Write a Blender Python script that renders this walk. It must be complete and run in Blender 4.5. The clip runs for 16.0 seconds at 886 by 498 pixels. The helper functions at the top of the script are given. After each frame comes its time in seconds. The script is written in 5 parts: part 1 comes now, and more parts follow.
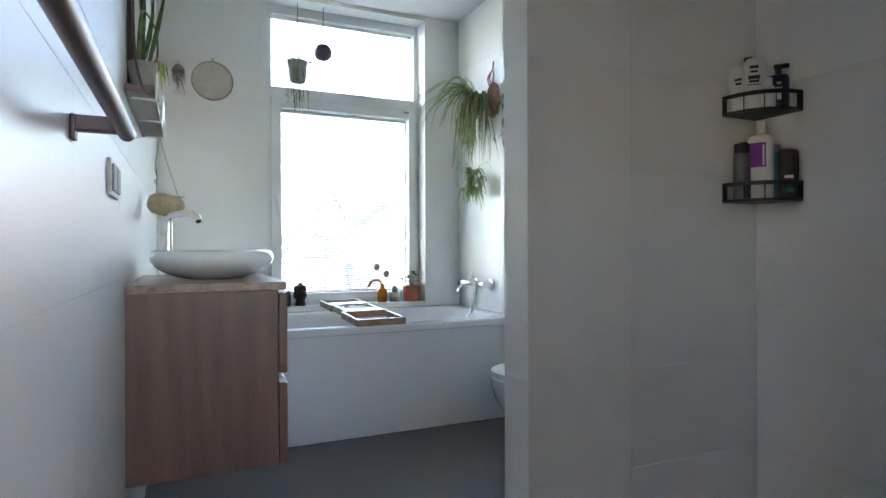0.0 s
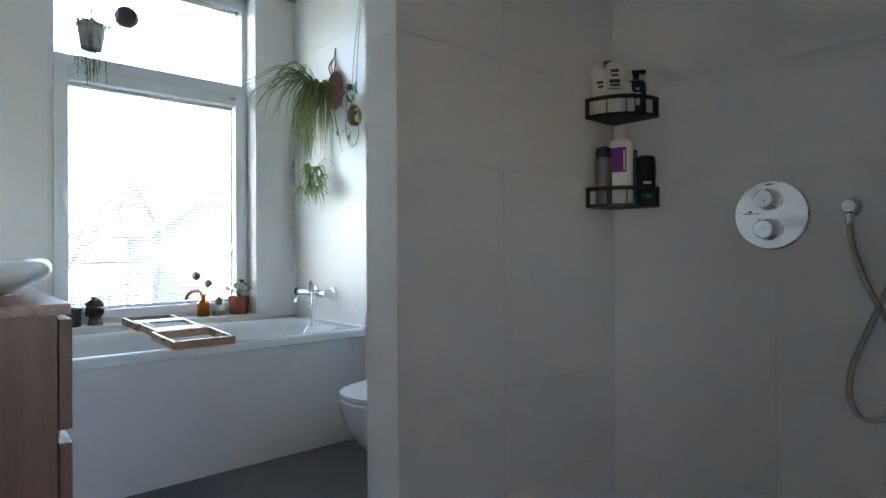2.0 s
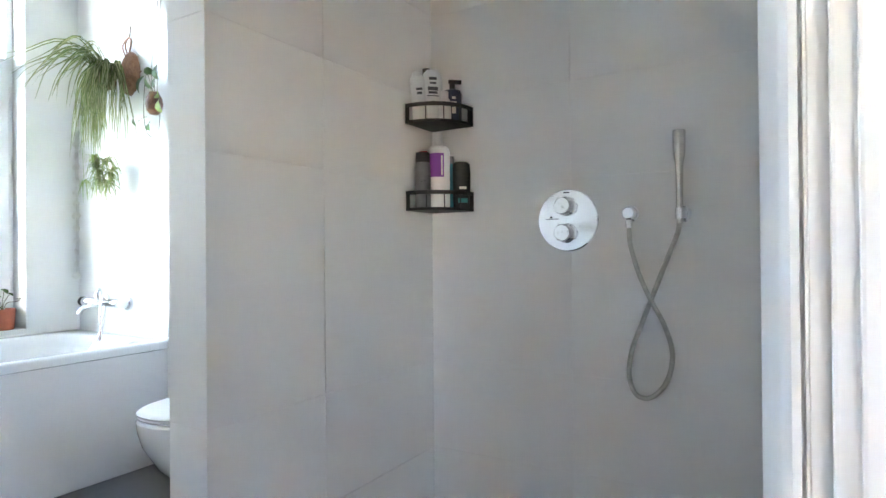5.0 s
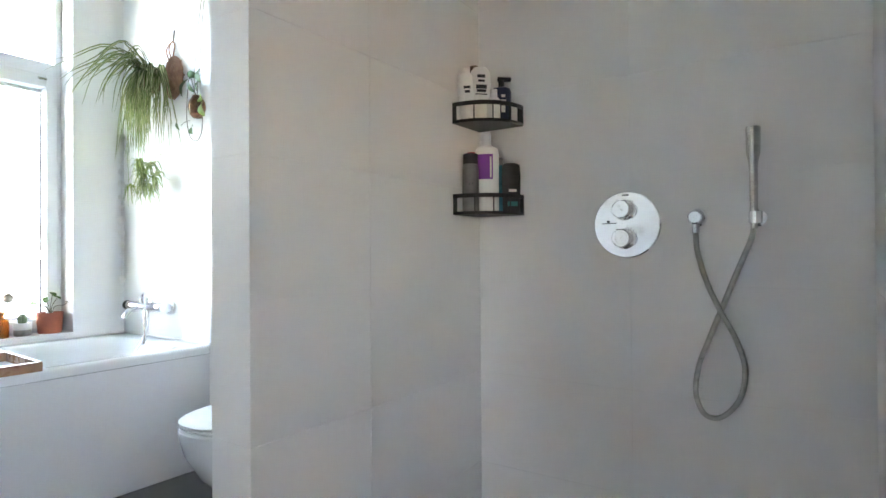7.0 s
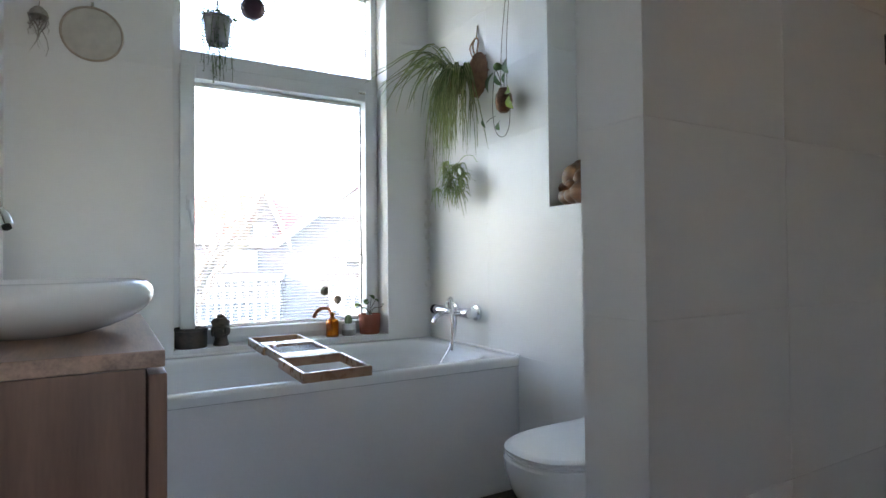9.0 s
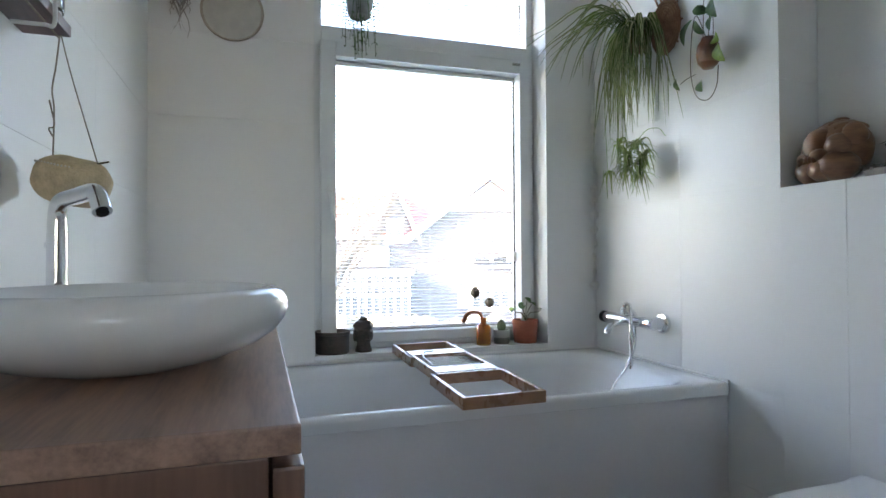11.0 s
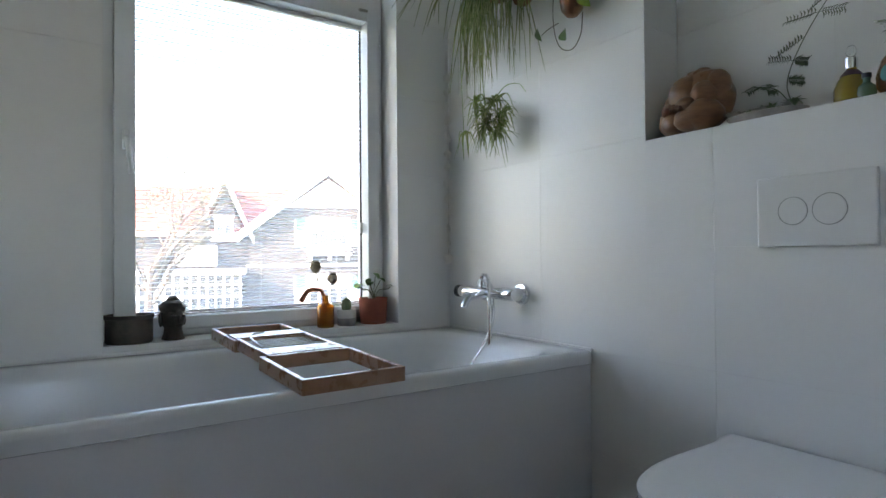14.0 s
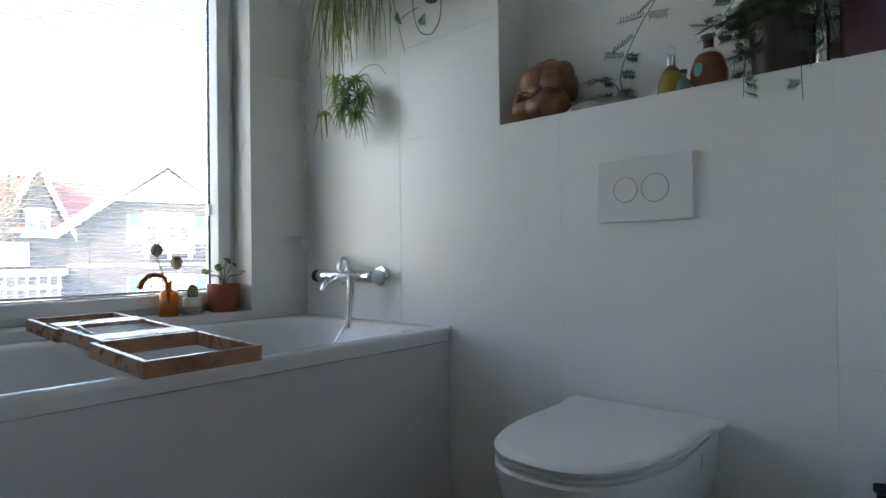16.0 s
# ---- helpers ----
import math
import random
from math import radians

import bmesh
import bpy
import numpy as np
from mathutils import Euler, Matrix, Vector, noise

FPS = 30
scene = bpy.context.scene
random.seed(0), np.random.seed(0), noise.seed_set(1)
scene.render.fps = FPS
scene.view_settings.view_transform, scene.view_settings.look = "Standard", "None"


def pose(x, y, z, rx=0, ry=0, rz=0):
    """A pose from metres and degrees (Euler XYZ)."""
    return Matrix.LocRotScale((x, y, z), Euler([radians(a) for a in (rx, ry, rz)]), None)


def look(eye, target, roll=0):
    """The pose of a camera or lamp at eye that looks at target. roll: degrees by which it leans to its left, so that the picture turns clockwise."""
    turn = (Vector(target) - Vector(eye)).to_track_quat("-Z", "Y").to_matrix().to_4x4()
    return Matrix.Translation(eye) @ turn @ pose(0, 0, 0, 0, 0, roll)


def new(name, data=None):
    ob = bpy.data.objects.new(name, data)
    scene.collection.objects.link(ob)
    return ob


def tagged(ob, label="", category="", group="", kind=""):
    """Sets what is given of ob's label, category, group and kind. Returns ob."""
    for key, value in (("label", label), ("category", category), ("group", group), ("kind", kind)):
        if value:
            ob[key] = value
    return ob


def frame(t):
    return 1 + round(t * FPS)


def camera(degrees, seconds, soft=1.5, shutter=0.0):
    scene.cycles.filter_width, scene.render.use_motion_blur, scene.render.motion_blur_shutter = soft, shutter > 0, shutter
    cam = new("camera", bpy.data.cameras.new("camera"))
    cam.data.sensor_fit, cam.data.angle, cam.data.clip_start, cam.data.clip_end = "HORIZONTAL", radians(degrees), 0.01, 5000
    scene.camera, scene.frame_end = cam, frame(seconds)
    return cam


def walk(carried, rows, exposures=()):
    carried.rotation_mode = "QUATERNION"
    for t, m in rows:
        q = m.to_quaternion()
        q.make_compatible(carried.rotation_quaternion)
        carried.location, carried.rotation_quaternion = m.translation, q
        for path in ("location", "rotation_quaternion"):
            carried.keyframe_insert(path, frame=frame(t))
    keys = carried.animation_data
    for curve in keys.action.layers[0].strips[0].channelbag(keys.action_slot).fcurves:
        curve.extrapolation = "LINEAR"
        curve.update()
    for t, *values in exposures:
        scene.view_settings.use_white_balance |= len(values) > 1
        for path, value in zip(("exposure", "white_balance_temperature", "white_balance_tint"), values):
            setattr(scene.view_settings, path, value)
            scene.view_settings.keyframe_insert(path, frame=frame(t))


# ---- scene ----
cam = camera(75.3, 16.0)
PATH = [
    (0, (-0.134, -0.285, 0.98), (0.682, 1.541, 0.976), -0.2),
    (0.5, (-0.129, -0.194, 0.985), (0.723, 1.615, 0.988), -0.1),
    (1, (-0.116, -0.12, 0.999), (0.848, 1.632, 1.002), -0.1),
    (1.5, (-0.081, -0.054, 1.0), (1.041, 1.602, 1.005), -0.3),
    (2, (-0.074, 0.009, 0.991), (1.244, 1.513, 0.996), -0.3),
    (2.5, (-0.088, 0.034, 0.976), (1.426, 1.341, 0.99), -0.3),
    (3, (-0.071, 0.028, 0.982), (1.544, 1.208, 0.989), -0.5),
    (3.5, (-0.074, 0.03, 1.002), (1.599, 1.126, 0.991), -0.7),
    (4, (-0.069, 0.027, 0.983), (1.631, 1.08, 0.991), -0.5),
    (6.5, (-0.027, 0.073, 1.004), (1.699, 1.083, 1.005), -0.6),
    (7, (-0.003, 0.118, 1.005), (1.648, 1.247, 1.022), -0.4),
    (7.5, (0.028, 0.211, 1.006), (1.546, 1.513, 1.025), -0.2),
    (8, (0.04, 0.314, 1.039), (1.393, 1.787, 1.039), -0.5),
    (8.5, (0.057, 0.416, 1.047), (1.225, 2.039, 1.051), -0.4),
    (9, (0.069, 0.565, 1.005), (1.078, 2.292, 1.044), -0.6),
    (9.5, (0.051, 0.677, 1.018), (0.913, 2.481, 1.045), -0.4),
    (10, (0.072, 0.798, 1.022), (0.798, 2.662, 1.041), -0.4),
    (12.5, (0.148, 1.227, 0.968), (0.727, 3.141, 1.0), -0.3),
    (13, (0.172, 1.264, 0.949), (0.86, 3.142, 0.98), -0.3),
    (13.5, (0.194, 1.296, 0.919), (1.092, 3.083, 0.95), -0.4),
    (14, (0.21, 1.318, 0.884), (1.323, 2.98, 0.912), -0.5),
    (14.5, (0.218, 1.327, 0.854), (1.483, 2.876, 0.879), -0.7),
    (15, (0.212, 1.327, 0.829), (1.587, 2.78, 0.85), -0.7),
    (15.5, (0.207, 1.335, 0.82), (1.655, 2.715, 0.844), -0.8),
    (16, (0.202, 1.334, 0.822), (1.692, 2.669, 0.842), -0.7),
]
EXPOSURE = [(0.0, 4.62, 6750, 16), (1.0, 4.5, 6750, 16), (2.0, 4.45, 6650, 16), (3.0, 5.02, 6650, 15), (4.2, 5.72, 6700, 16), (6.3, 6.05, 7050, 18), (7.0, 5.85, 7050, 18),
            (8.0, 4.65, 7150, 19), (8.5, 4.3, 7050, 20), (9.0, 4.15, 7000, 20), (10.0, 4.1, 7000, 20), (12.5, 3.9, 7050, 20), (14.5, 3.57, 7100, 19), (16.0, 3.53, 7100, 19)]
walk(cam, [(t, look(eye, target, roll)) for t, eye, target, roll in PATH], EXPOSURE)

# world, sun and daylight
SUN_EL, SUN_AZ = radians(28), radians(-97)      # azimuth from +y, towards -x
world = bpy.data.worlds.new("sky")
world.use_nodes = True
scene.world = world
wn = world.node_tree
sky = wn.nodes.new("ShaderNodeTexSky")
sky.sky_type, sky.sun_disc = "NISHITA", False
sky.sun_elevation, sky.sun_rotation = SUN_EL, SUN_AZ
sky.air_density, sky.dust_density = 1.0, 1.0
wn.links.new(sky.outputs[0], wn.nodes["Background"].inputs[0])
wn.nodes["Background"].inputs[1].default_value = 0.15
sun = new("sun", bpy.data.lights.new("sun", "SUN"))
sun.data.energy, sun.data.angle, sun.data.color = 2.0, radians(1.5), (1.0, 0.93, 0.84)
sun_from = Vector((math.sin(SUN_AZ) * math.cos(SUN_EL), math.cos(SUN_AZ) * math.cos(SUN_EL), math.sin(SUN_EL)))
sun.matrix_world = look(sun_from * 20, (0, 0, 0))


# materials
def surf(name, col, rough=0.5, metal=0.0, var=0.08, scale=6.0, stretch=(1, 1, 1), bump=0.05, bscale=80.0,
         rvar=0.06, col2=None, trans=0.0, ior=1.45, coat=0.0, piece=0.0, whole=False):
    m = bpy.data.materials.new(name)
    m.use_nodes = True
    nt = m.node_tree
    b = nt.nodes["Principled BSDF"]
    b.inputs["Metallic"].default_value = metal
    b.inputs["Transmission Weight"].default_value = trans
    b.inputs["IOR"].default_value = ior
    b.inputs["Coat Weight"].default_value, b.inputs["Coat Roughness"].default_value = coat, max(0.05, rough * 0.8)
    tc, mp = nt.nodes.new("ShaderNodeTexCoord"), nt.nodes.new("ShaderNodeMapping")
    mp.inputs["Scale"].default_value = stretch
    nt.links.new(nt.nodes.new("ShaderNodeNewGeometry").outputs["Position"] if whole else tc.outputs["Object"], mp.inputs[0])

    def tex(s, detail=5.0):
        n = nt.nodes.new("ShaderNodeTexNoise")
        n.inputs["Scale"].default_value, n.inputs["Detail"].default_value = s, detail
        nt.links.new(mp.outputs[0], n.inputs["Vector"])
        return n
    big, fine = tex(scale), tex(bscale)
    add = nt.nodes.new("ShaderNodeMath")
    add.operation = "MULTIPLY_ADD"
    nt.links.new(fine.outputs[0], add.inputs[0])
    add.inputs[1].default_value = 0.35
    nt.links.new(big.outputs[0], add.inputs[2])
    ramp = nt.nodes.new("ShaderNodeValToRGB")
    c2 = col2 or tuple(c * (1 - var * 2) for c in col)
    ramp.color_ramp.elements[0].position, ramp.color_ramp.elements[1].position = 0.42, 0.82
    ramp.color_ramp.elements[0].color = (*c2, 1)
    ramp.color_ramp.elements[1].color = (*(col if col2 else tuple(min(1, c * (1 + var)) for c in col)), 1)
    nt.links.new(add.outputs[0], ramp.inputs[0])
    out = ramp.outputs[0]
    if piece:
        oi, hsv, mm = nt.nodes.new("ShaderNodeObjectInfo"), nt.nodes.new("ShaderNodeHueSaturation"), nt.nodes.new("ShaderNodeMapRange")
        mm.inputs["To Min"].default_value, mm.inputs["To Max"].default_value = 1 - piece, 1 + piece
        nt.links.new(oi.outputs["Random"], mm.inputs[0])
        nt.links.new(mm.outputs[0], hsv.inputs["Value"])
        nt.links.new(out, hsv.inputs["Color"])
        out = hsv.outputs[0]
    nt.links.new(out, b.inputs["Base Color"])
    rr = nt.nodes.new("ShaderNodeMapRange")
    rr.inputs["To Min"].default_value, rr.inputs["To Max"].default_value = max(0.0, rough - rvar), min(1.0, rough + rvar)
    nt.links.new(big.outputs[0], rr.inputs[0])
    nt.links.new(rr.outputs[0], b.inputs["Roughness"])
    if bump:
        bp = nt.nodes.new("ShaderNodeBump")
        bp.inputs["Strength"].default_value, bp.inputs["Distance"].default_value = bump, 0.004
        nt.links.new(fine.outputs[0], bp.inputs["Height"])
        nt.links.new(bp.outputs[0], b.inputs["Normal"])
    return m


TILE = surf("glazed_wall_tile", (0.85, 0.85, 0.84), 0.33, var=0.0, scale=1.3, bump=0.0, bscale=9, rvar=0.02, piece=0.002, whole=True)
GROUT = surf("tile_grout", (0.83, 0.825, 0.815), 0.7, var=0.02, scale=12, bump=0.1, bscale=180, whole=True)
PAINT = surf("white_wall_paint", (0.78, 0.77, 0.75), 0.75, var=0.02, scale=2, bump=0.08, bscale=140)
HALLP = surf("hall_wall_paint", (0.76, 0.72, 0.67), 0.8, var=0.03, scale=2, bump=0.1, bscale=140)
HALLF = surf("light_oak_floor", (0.46, 0.33, 0.21), 0.45, scale=5, stretch=(0.7, 7, 7), bump=0.1, bscale=40, col2=(0.34, 0.23, 0.14))
CEIL = surf("ceiling_paint", (0.85, 0.85, 0.84), 0.85, var=0.02, scale=2, bump=0.06, bscale=120)
FLOORM = surf("anthracite_floor", (0.125, 0.117, 0.124), 0.45, var=0.10, scale=3, bump=0.06, bscale=160, rvar=0.08)
LACQ = surf("white_lacquer", (0.80, 0.80, 0.79), 0.36, var=0.015, scale=3, bump=0.02, bscale=60)
PVC = surf("white_window_plastic", (0.80, 0.82, 0.83), 0.36, var=0.02, scale=4, bump=0.01)
ENAMEL = surf("white_enamel", (0.80, 0.81, 0.82), 0.16, var=0.01, scale=2, bump=0.0, rvar=0.03, coat=0.1)
PANELM = surf("white_bath_panel", (0.77, 0.76, 0.77), 0.4, var=0.02, scale=2, bump=0.03, bscale=90)
CERAM = surf("white_ceramic", (0.80, 0.80, 0.79), 0.14, var=0.01, scale=3, bump=0.0, rvar=0.04, coat=0.3)
CHROME = surf("chrome", (0.80, 0.81, 0.83), 0.10, metal=1, var=0.02, scale=20, bump=0.0, rvar=0.04)
STEEL = surf("satin_steel", (0.62, 0.62, 0.60), 0.24, metal=1, var=0.05, scale=30, bump=0.03, bscale=300)
HOSE = surf("metal_hose", (0.44, 0.44, 0.42), 0.30, metal=1, var=0.1, scale=40, bump=0.4, bscale=500)
BLACK = surf("black_powder_coat", (0.014, 0.013, 0.014), 0.45, var=0.15, scale=30, bump=0.06, bscale=300)
RUBBER = surf("dark_gap", (0.03, 0.03, 0.03), 0.7, var=0.1)
RAILM = surf("dark_bronze_rail", (0.075, 0.045, 0.045), 0.35, metal=0.3, var=0.15, scale=12, bump=0.03)
WOOD = surf("brown_oak", (0.200, 0.102, 0.062), 0.44, scale=5, stretch=(5, 5, 0.5), bump=0.07, bscale=45, col2=(0.122, 0.058, 0.035), coat=0.25)
# same oak as WOOD, its colour lightened for the window glare on top
WOODTOP = surf("brown_oak_glare_top", (0.42, 0.250, 0.172), 0.42, scale=3, stretch=(11, 0.8, 11), bump=0.05, bscale=24, col2=(0.18, 0.102, 0.073), coat=0.4)
SHELFW = surf("dark_stained_shelf", (0.17, 0.10, 0.10), 0.4, scale=6, stretch=(6, 0.6, 6), bump=0.08, bscale=50, col2=(0.07, 0.036, 0.034))
BAMBOO = surf("bamboo", (0.40, 0.22, 0.125), 0.28, scale=5, stretch=(5, 5, 5), bump=0.04, bscale=30, col2=(0.30, 0.155, 0.085), coat=0.3)
CARVED = surf("carved_brown_wood", (0.26, 0.13, 0.065), 0.35, scale=10, stretch=(1, 1, 4), bump=0.15, bscale=60, col2=(0.12, 0.055, 0.03))
BRONZE = surf("dark_stone", (0.10, 0.075, 0.06), 0.5, metal=0.1, scale=18, bump=0.35, bscale=90, col2=(0.035, 0.028, 0.024))
TERRA = surf("terracotta", (0.42, 0.13, 0.075), 0.75, var=0.14, scale=14, bump=0.2, bscale=150)
CONCR = surf("grey_concrete_pot", (0.40, 0.37, 0.34), 0.8, var=0.15, scale=25, bump=0.3, bscale=160)
WHITEP = surf("white_pot_glaze", (0.72, 0.70, 0.66), 0.45, var=0.05, scale=20, bump=0.04)
GREYP = surf("grey_pot", (0.36, 0.36, 0.35), 0.6, var=0.1, scale=20, bump=0.15, bscale=120)
SOIL = surf("potting_soil", (0.035, 0.025, 0.018), 0.95, var=0.4, scale=60, bump=0.8, bscale=220)
AMBER = surf("amber_glass", (0.85, 0.36, 0.03), 0.05, var=0.02, bump=0.0, rvar=0.02, trans=0.75)
GLASS = surf("clear_glass", (0.96, 0.97, 0.97), 0.02, var=0.0, bump=0.0, rvar=0.0, trans=1.0)
def leafy(m, fac=0.35):
    """Lets light through a thin leaf."""
    nt = m.node_tree
    b = nt.nodes["Principled BSDF"]
    tl, mx = nt.nodes.new("ShaderNodeBsdfTranslucent"), nt.nodes.new("ShaderNodeMixShader")
    mx.inputs[0].default_value = fac
    nt.links.new(b.inputs["Base Color"].links[0].from_socket, tl.inputs[0])
    nt.links.new(b.outputs[0], mx.inputs[1])
    nt.links.new(tl.outputs[0], mx.inputs[2])
    nt.links.new(mx.outputs[0], nt.nodes["Material Output"].inputs[0])


# clear glass with a white translucent share that imitates the glare veiling the view
def veiled_pane():
    m = bpy.data.materials.new("glare_veil_glass")
    m.use_nodes = True
    nt = m.node_tree
    b = nt.nodes["Principled BSDF"]
    b.inputs["Base Color"].default_value = (1, 1, 1, 1)
    b.inputs["Roughness"].default_value, b.inputs["Transmission Weight"].default_value, b.inputs["IOR"].default_value = 0.0, 1.0, 1.05
    tl, mx, ns, mr = (nt.nodes.new(k) for k in ("ShaderNodeBsdfTranslucent", "ShaderNodeMixShader", "ShaderNodeTexNoise", "ShaderNodeMapRange"))
    tl.inputs[0].default_value = (0.95, 0.96, 0.97, 1)
    ns.inputs["Scale"].default_value = 3.0
    mr.inputs["To Min"].default_value, mr.inputs["To Max"].default_value = 0.045, 0.07
    nt.links.new(ns.outputs[0], mr.inputs[0])
    nt.links.new(mr.outputs[0], mx.inputs[0])
    nt.links.new(b.outputs[0], mx.inputs[1])
    nt.links.new(tl.outputs[0], mx.inputs[2])
    nt.links.new(mx.outputs[0], nt.nodes["Material Output"].inputs[0])
    return m


PANE = veiled_pane()
OIL = surf("yellow_bath_oil", (0.48, 0.34, 0.05), 0.1, var=0.05, bump=0.0, trans=0.5)
BROWNG = surf("brown_glass", (0.34, 0.13, 0.05), 0.08, var=0.05, bump=0.0, trans=0.55)
TEALL = surf("teal_label", (0.03, 0.17, 0.16), 0.5, var=0.1, scale=30)
GREENG = surf("green_glass", (0.20, 0.32, 0.22), 0.1, var=0.05, bump=0.0, trans=0.4)
SPGREEN = surf("spider_leaf_green", (0.14, 0.20, 0.055), 0.4, var=0.25, scale=14, bump=0.05)
SPLIGHT = surf("spider_plantlet_green", (0.17, 0.25, 0.06), 0.4, var=0.25, scale=14, bump=0.05)
SPCREAM = surf("spider_leaf_cream", (0.50, 0.50, 0.29), 0.4, var=0.15, scale=14, bump=0.05)
LEAF = surf("glossy_leaf", (0.075, 0.14, 0.045), 0.3, var=0.3, scale=20, bump=0.08)
LEAF2 = surf("young_leaf", (0.22, 0.34, 0.05), 0.35, var=0.25, scale=20, bump=0.05)
FERN = surf("dull_fern_leaf", (0.10, 0.125, 0.07), 0.6, var=0.3, scale=30, bump=0.05)
for leaf_mat in (SPGREEN, SPLIGHT, SPCREAM, LEAF, LEAF2):
    leafy(leaf_mat)
SHELLM = surf("pale_shell", (0.86, 0.85, 0.82), 0.3, var=0.06, scale=40, bump=0.08, bscale=120)
leafy(SHELLM, 0.45)
STEM = surf("plant_stem", (0.10, 0.085, 0.045), 0.7, var=0.2, scale=40)
CACTUS = surf("cactus_skin", (0.16, 0.21, 0.11), 0.7, var=0.2, scale=40, bump=0.5, bscale=160)
POPPY = surf("dried_poppy_head", (0.40, 0.33, 0.24), 0.8, var=0.2, scale=30, bump=0.3, bscale=120)
RUSTY = surf("dried_rust_flower", (0.45, 0.13, 0.05), 0.85, var=0.2, scale=50, bump=0.6, bscale=260)
WICKER = surf("woven_wicker", (0.36, 0.20, 0.12), 0.65, scale=30, bump=0.5, bscale=120, col2=(0.20, 0.095, 0.055))
HOOPW = surf("pale_hoop_wood", (0.50, 0.42, 0.34), 0.6, scale=20, bump=0.2, bscale=120, col2=(0.40, 0.32, 0.25))
LINEN = surf("natural_linen", (0.58, 0.55, 0.49), 0.9, var=0.06, scale=20, bump=0.3, bscale=300)
TWINE = surf("jute_twine", (0.26, 0.22, 0.17), 0.9, var=0.2, scale=60, bump=0.4, bscale=300)
LOOFAH = surf("beige_sponge", (0.56, 0.44, 0.28), 0.9, var=0.12, scale=30, bump=0.6, bscale=140)
DARKPOT = surf("dark_brown_pot", (0.060, 0.040, 0.038), 0.5, var=0.2, scale=14, bump=0.1, bscale=90)
PLUM = surf("dark_plum_felt", (0.075, 0.03, 0.045), 0.6, var=0.15, scale=30, bump=0.3, bscale=150)
MIRROR = surf("mirror_glass", (0.92, 0.93, 0.93), 0.01, metal=1, var=0.0, bump=0.0, rvar=0.0)
WPLAS = surf("white_bottle_plastic", (0.76, 0.76, 0.75), 0.3, var=0.02, scale=20, bump=0.0)
PURPLE = surf("purple_label", (0.20, 0.03, 0.30), 0.4, var=0.08, scale=30, bump=0.0)
GREYB = surf("grey_metal_can", (0.16, 0.16, 0.17), 0.3, metal=0.6, var=0.1, scale=20, bump=0.0)
NAVY = surf("navy_plastic", (0.02, 0.025, 0.06), 0.35, var=0.1, scale=20, bump=0.0)
TEALB = surf("teal_can", (0.02, 0.13, 0.18), 0.3, metal=0.3, var=0.1, scale=20, bump=0.0)
REDP = surf("red_plastic", (0.45, 0.04, 0.04), 0.35, var=0.1, scale=20, bump=0.0)
BROWNP = surf("brown_bottle_plastic", (0.07, 0.04, 0.025), 0.3, var=0.1, scale=20, bump=0.0)
PRINT = surf("dark_print", (0.03, 0.03, 0.035), 0.6, var=0.05, bump=0.0)
SLAT = surf("white_blind_slat", (0.80, 0.80, 0.79), 0.4, var=0.02, scale=10, bump=0.0)
OUTW = surf("dark_timber_cladding", (0.075, 0.062, 0.055), 0.8, scale=2, stretch=(0.3, 0.3, 8), bump=0.3, bscale=8, col2=(0.045, 0.038, 0.034))
ROOFM = surf("red_roof_tile", (0.30, 0.085, 0.055), 0.8, var=0.2, scale=3, stretch=(4, 4, 4), bump=0.6, bscale=12)
TRIMW = surf("white_house_trim", (0.80, 0.80, 0.78), 0.5, var=0.04, scale=3, bump=0.0)
SHUT = surf("green_shutter", (0.05, 0.13, 0.10), 0.5, var=0.1, scale=5, bump=0.0)
HGLASS = surf("far_window_glass", (0.06, 0.07, 0.08), 0.05, var=0.1, scale=1, bump=0.0)
LAWN = surf("lawn", (0.075, 0.11, 0.035), 0.95, var=0.3, scale=0.6, bump=0.5, bscale=30)
BARK = surf("tree_bark", (0.15, 0.11, 0.08), 0.9, scale=8, stretch=(4, 4, 0.6), bump=0.6, bscale=40, col2=(0.08, 0.06, 0.045))
TWIGS = surf("fine_twigs", (0.20, 0.17, 0.10), 0.8, var=0.3, scale=2, bump=0.0)


# mesh tools
def box(bm, x0, x1, y0, y1, z0, z1, bev=0.0, mi=0):
    r = bmesh.ops.create_cube(bm, size=1)
    vs = r["verts"]
    for v in vs:
        v.co = Vector(((x0 + x1) / 2 + v.co.x * (x1 - x0), (y0 + y1) / 2 + v.co.y * (y1 - y0), (z0 + z1) / 2 + v.co.z * (z1 - z0)))
    fs = {f for v in vs for f in v.link_faces}
    for f in fs:
        f.material_index = mi
    if bev:
        bmesh.ops.bevel(bm, geom=list({e for v in vs for e in v.link_edges}), offset=bev, segments=2, affect="EDGES", profile=0.6)
    return bm


def boxes(*args):
    bm = bmesh.new()
    for a in args:
        box(bm, *a)
    return bm


def loft(bm, rings, cap0=True, cap1=True, mi=0):
    vs = [[bm.verts.new(p) for p in ring] for ring in rings]
    n = len(vs[0])
    for a, b in zip(vs, vs[1:]):
        for i in range(n):
            f = bm.faces.new((a[i], a[(i + 1) % n], b[(i + 1) % n], b[i]))
            f.smooth, f.material_index = True, mi
    if cap0:
        bm.faces.new(vs[0][::-1]).material_index = mi
    if cap1:
        bm.faces.new(vs[-1]).material_index = mi
    return bm


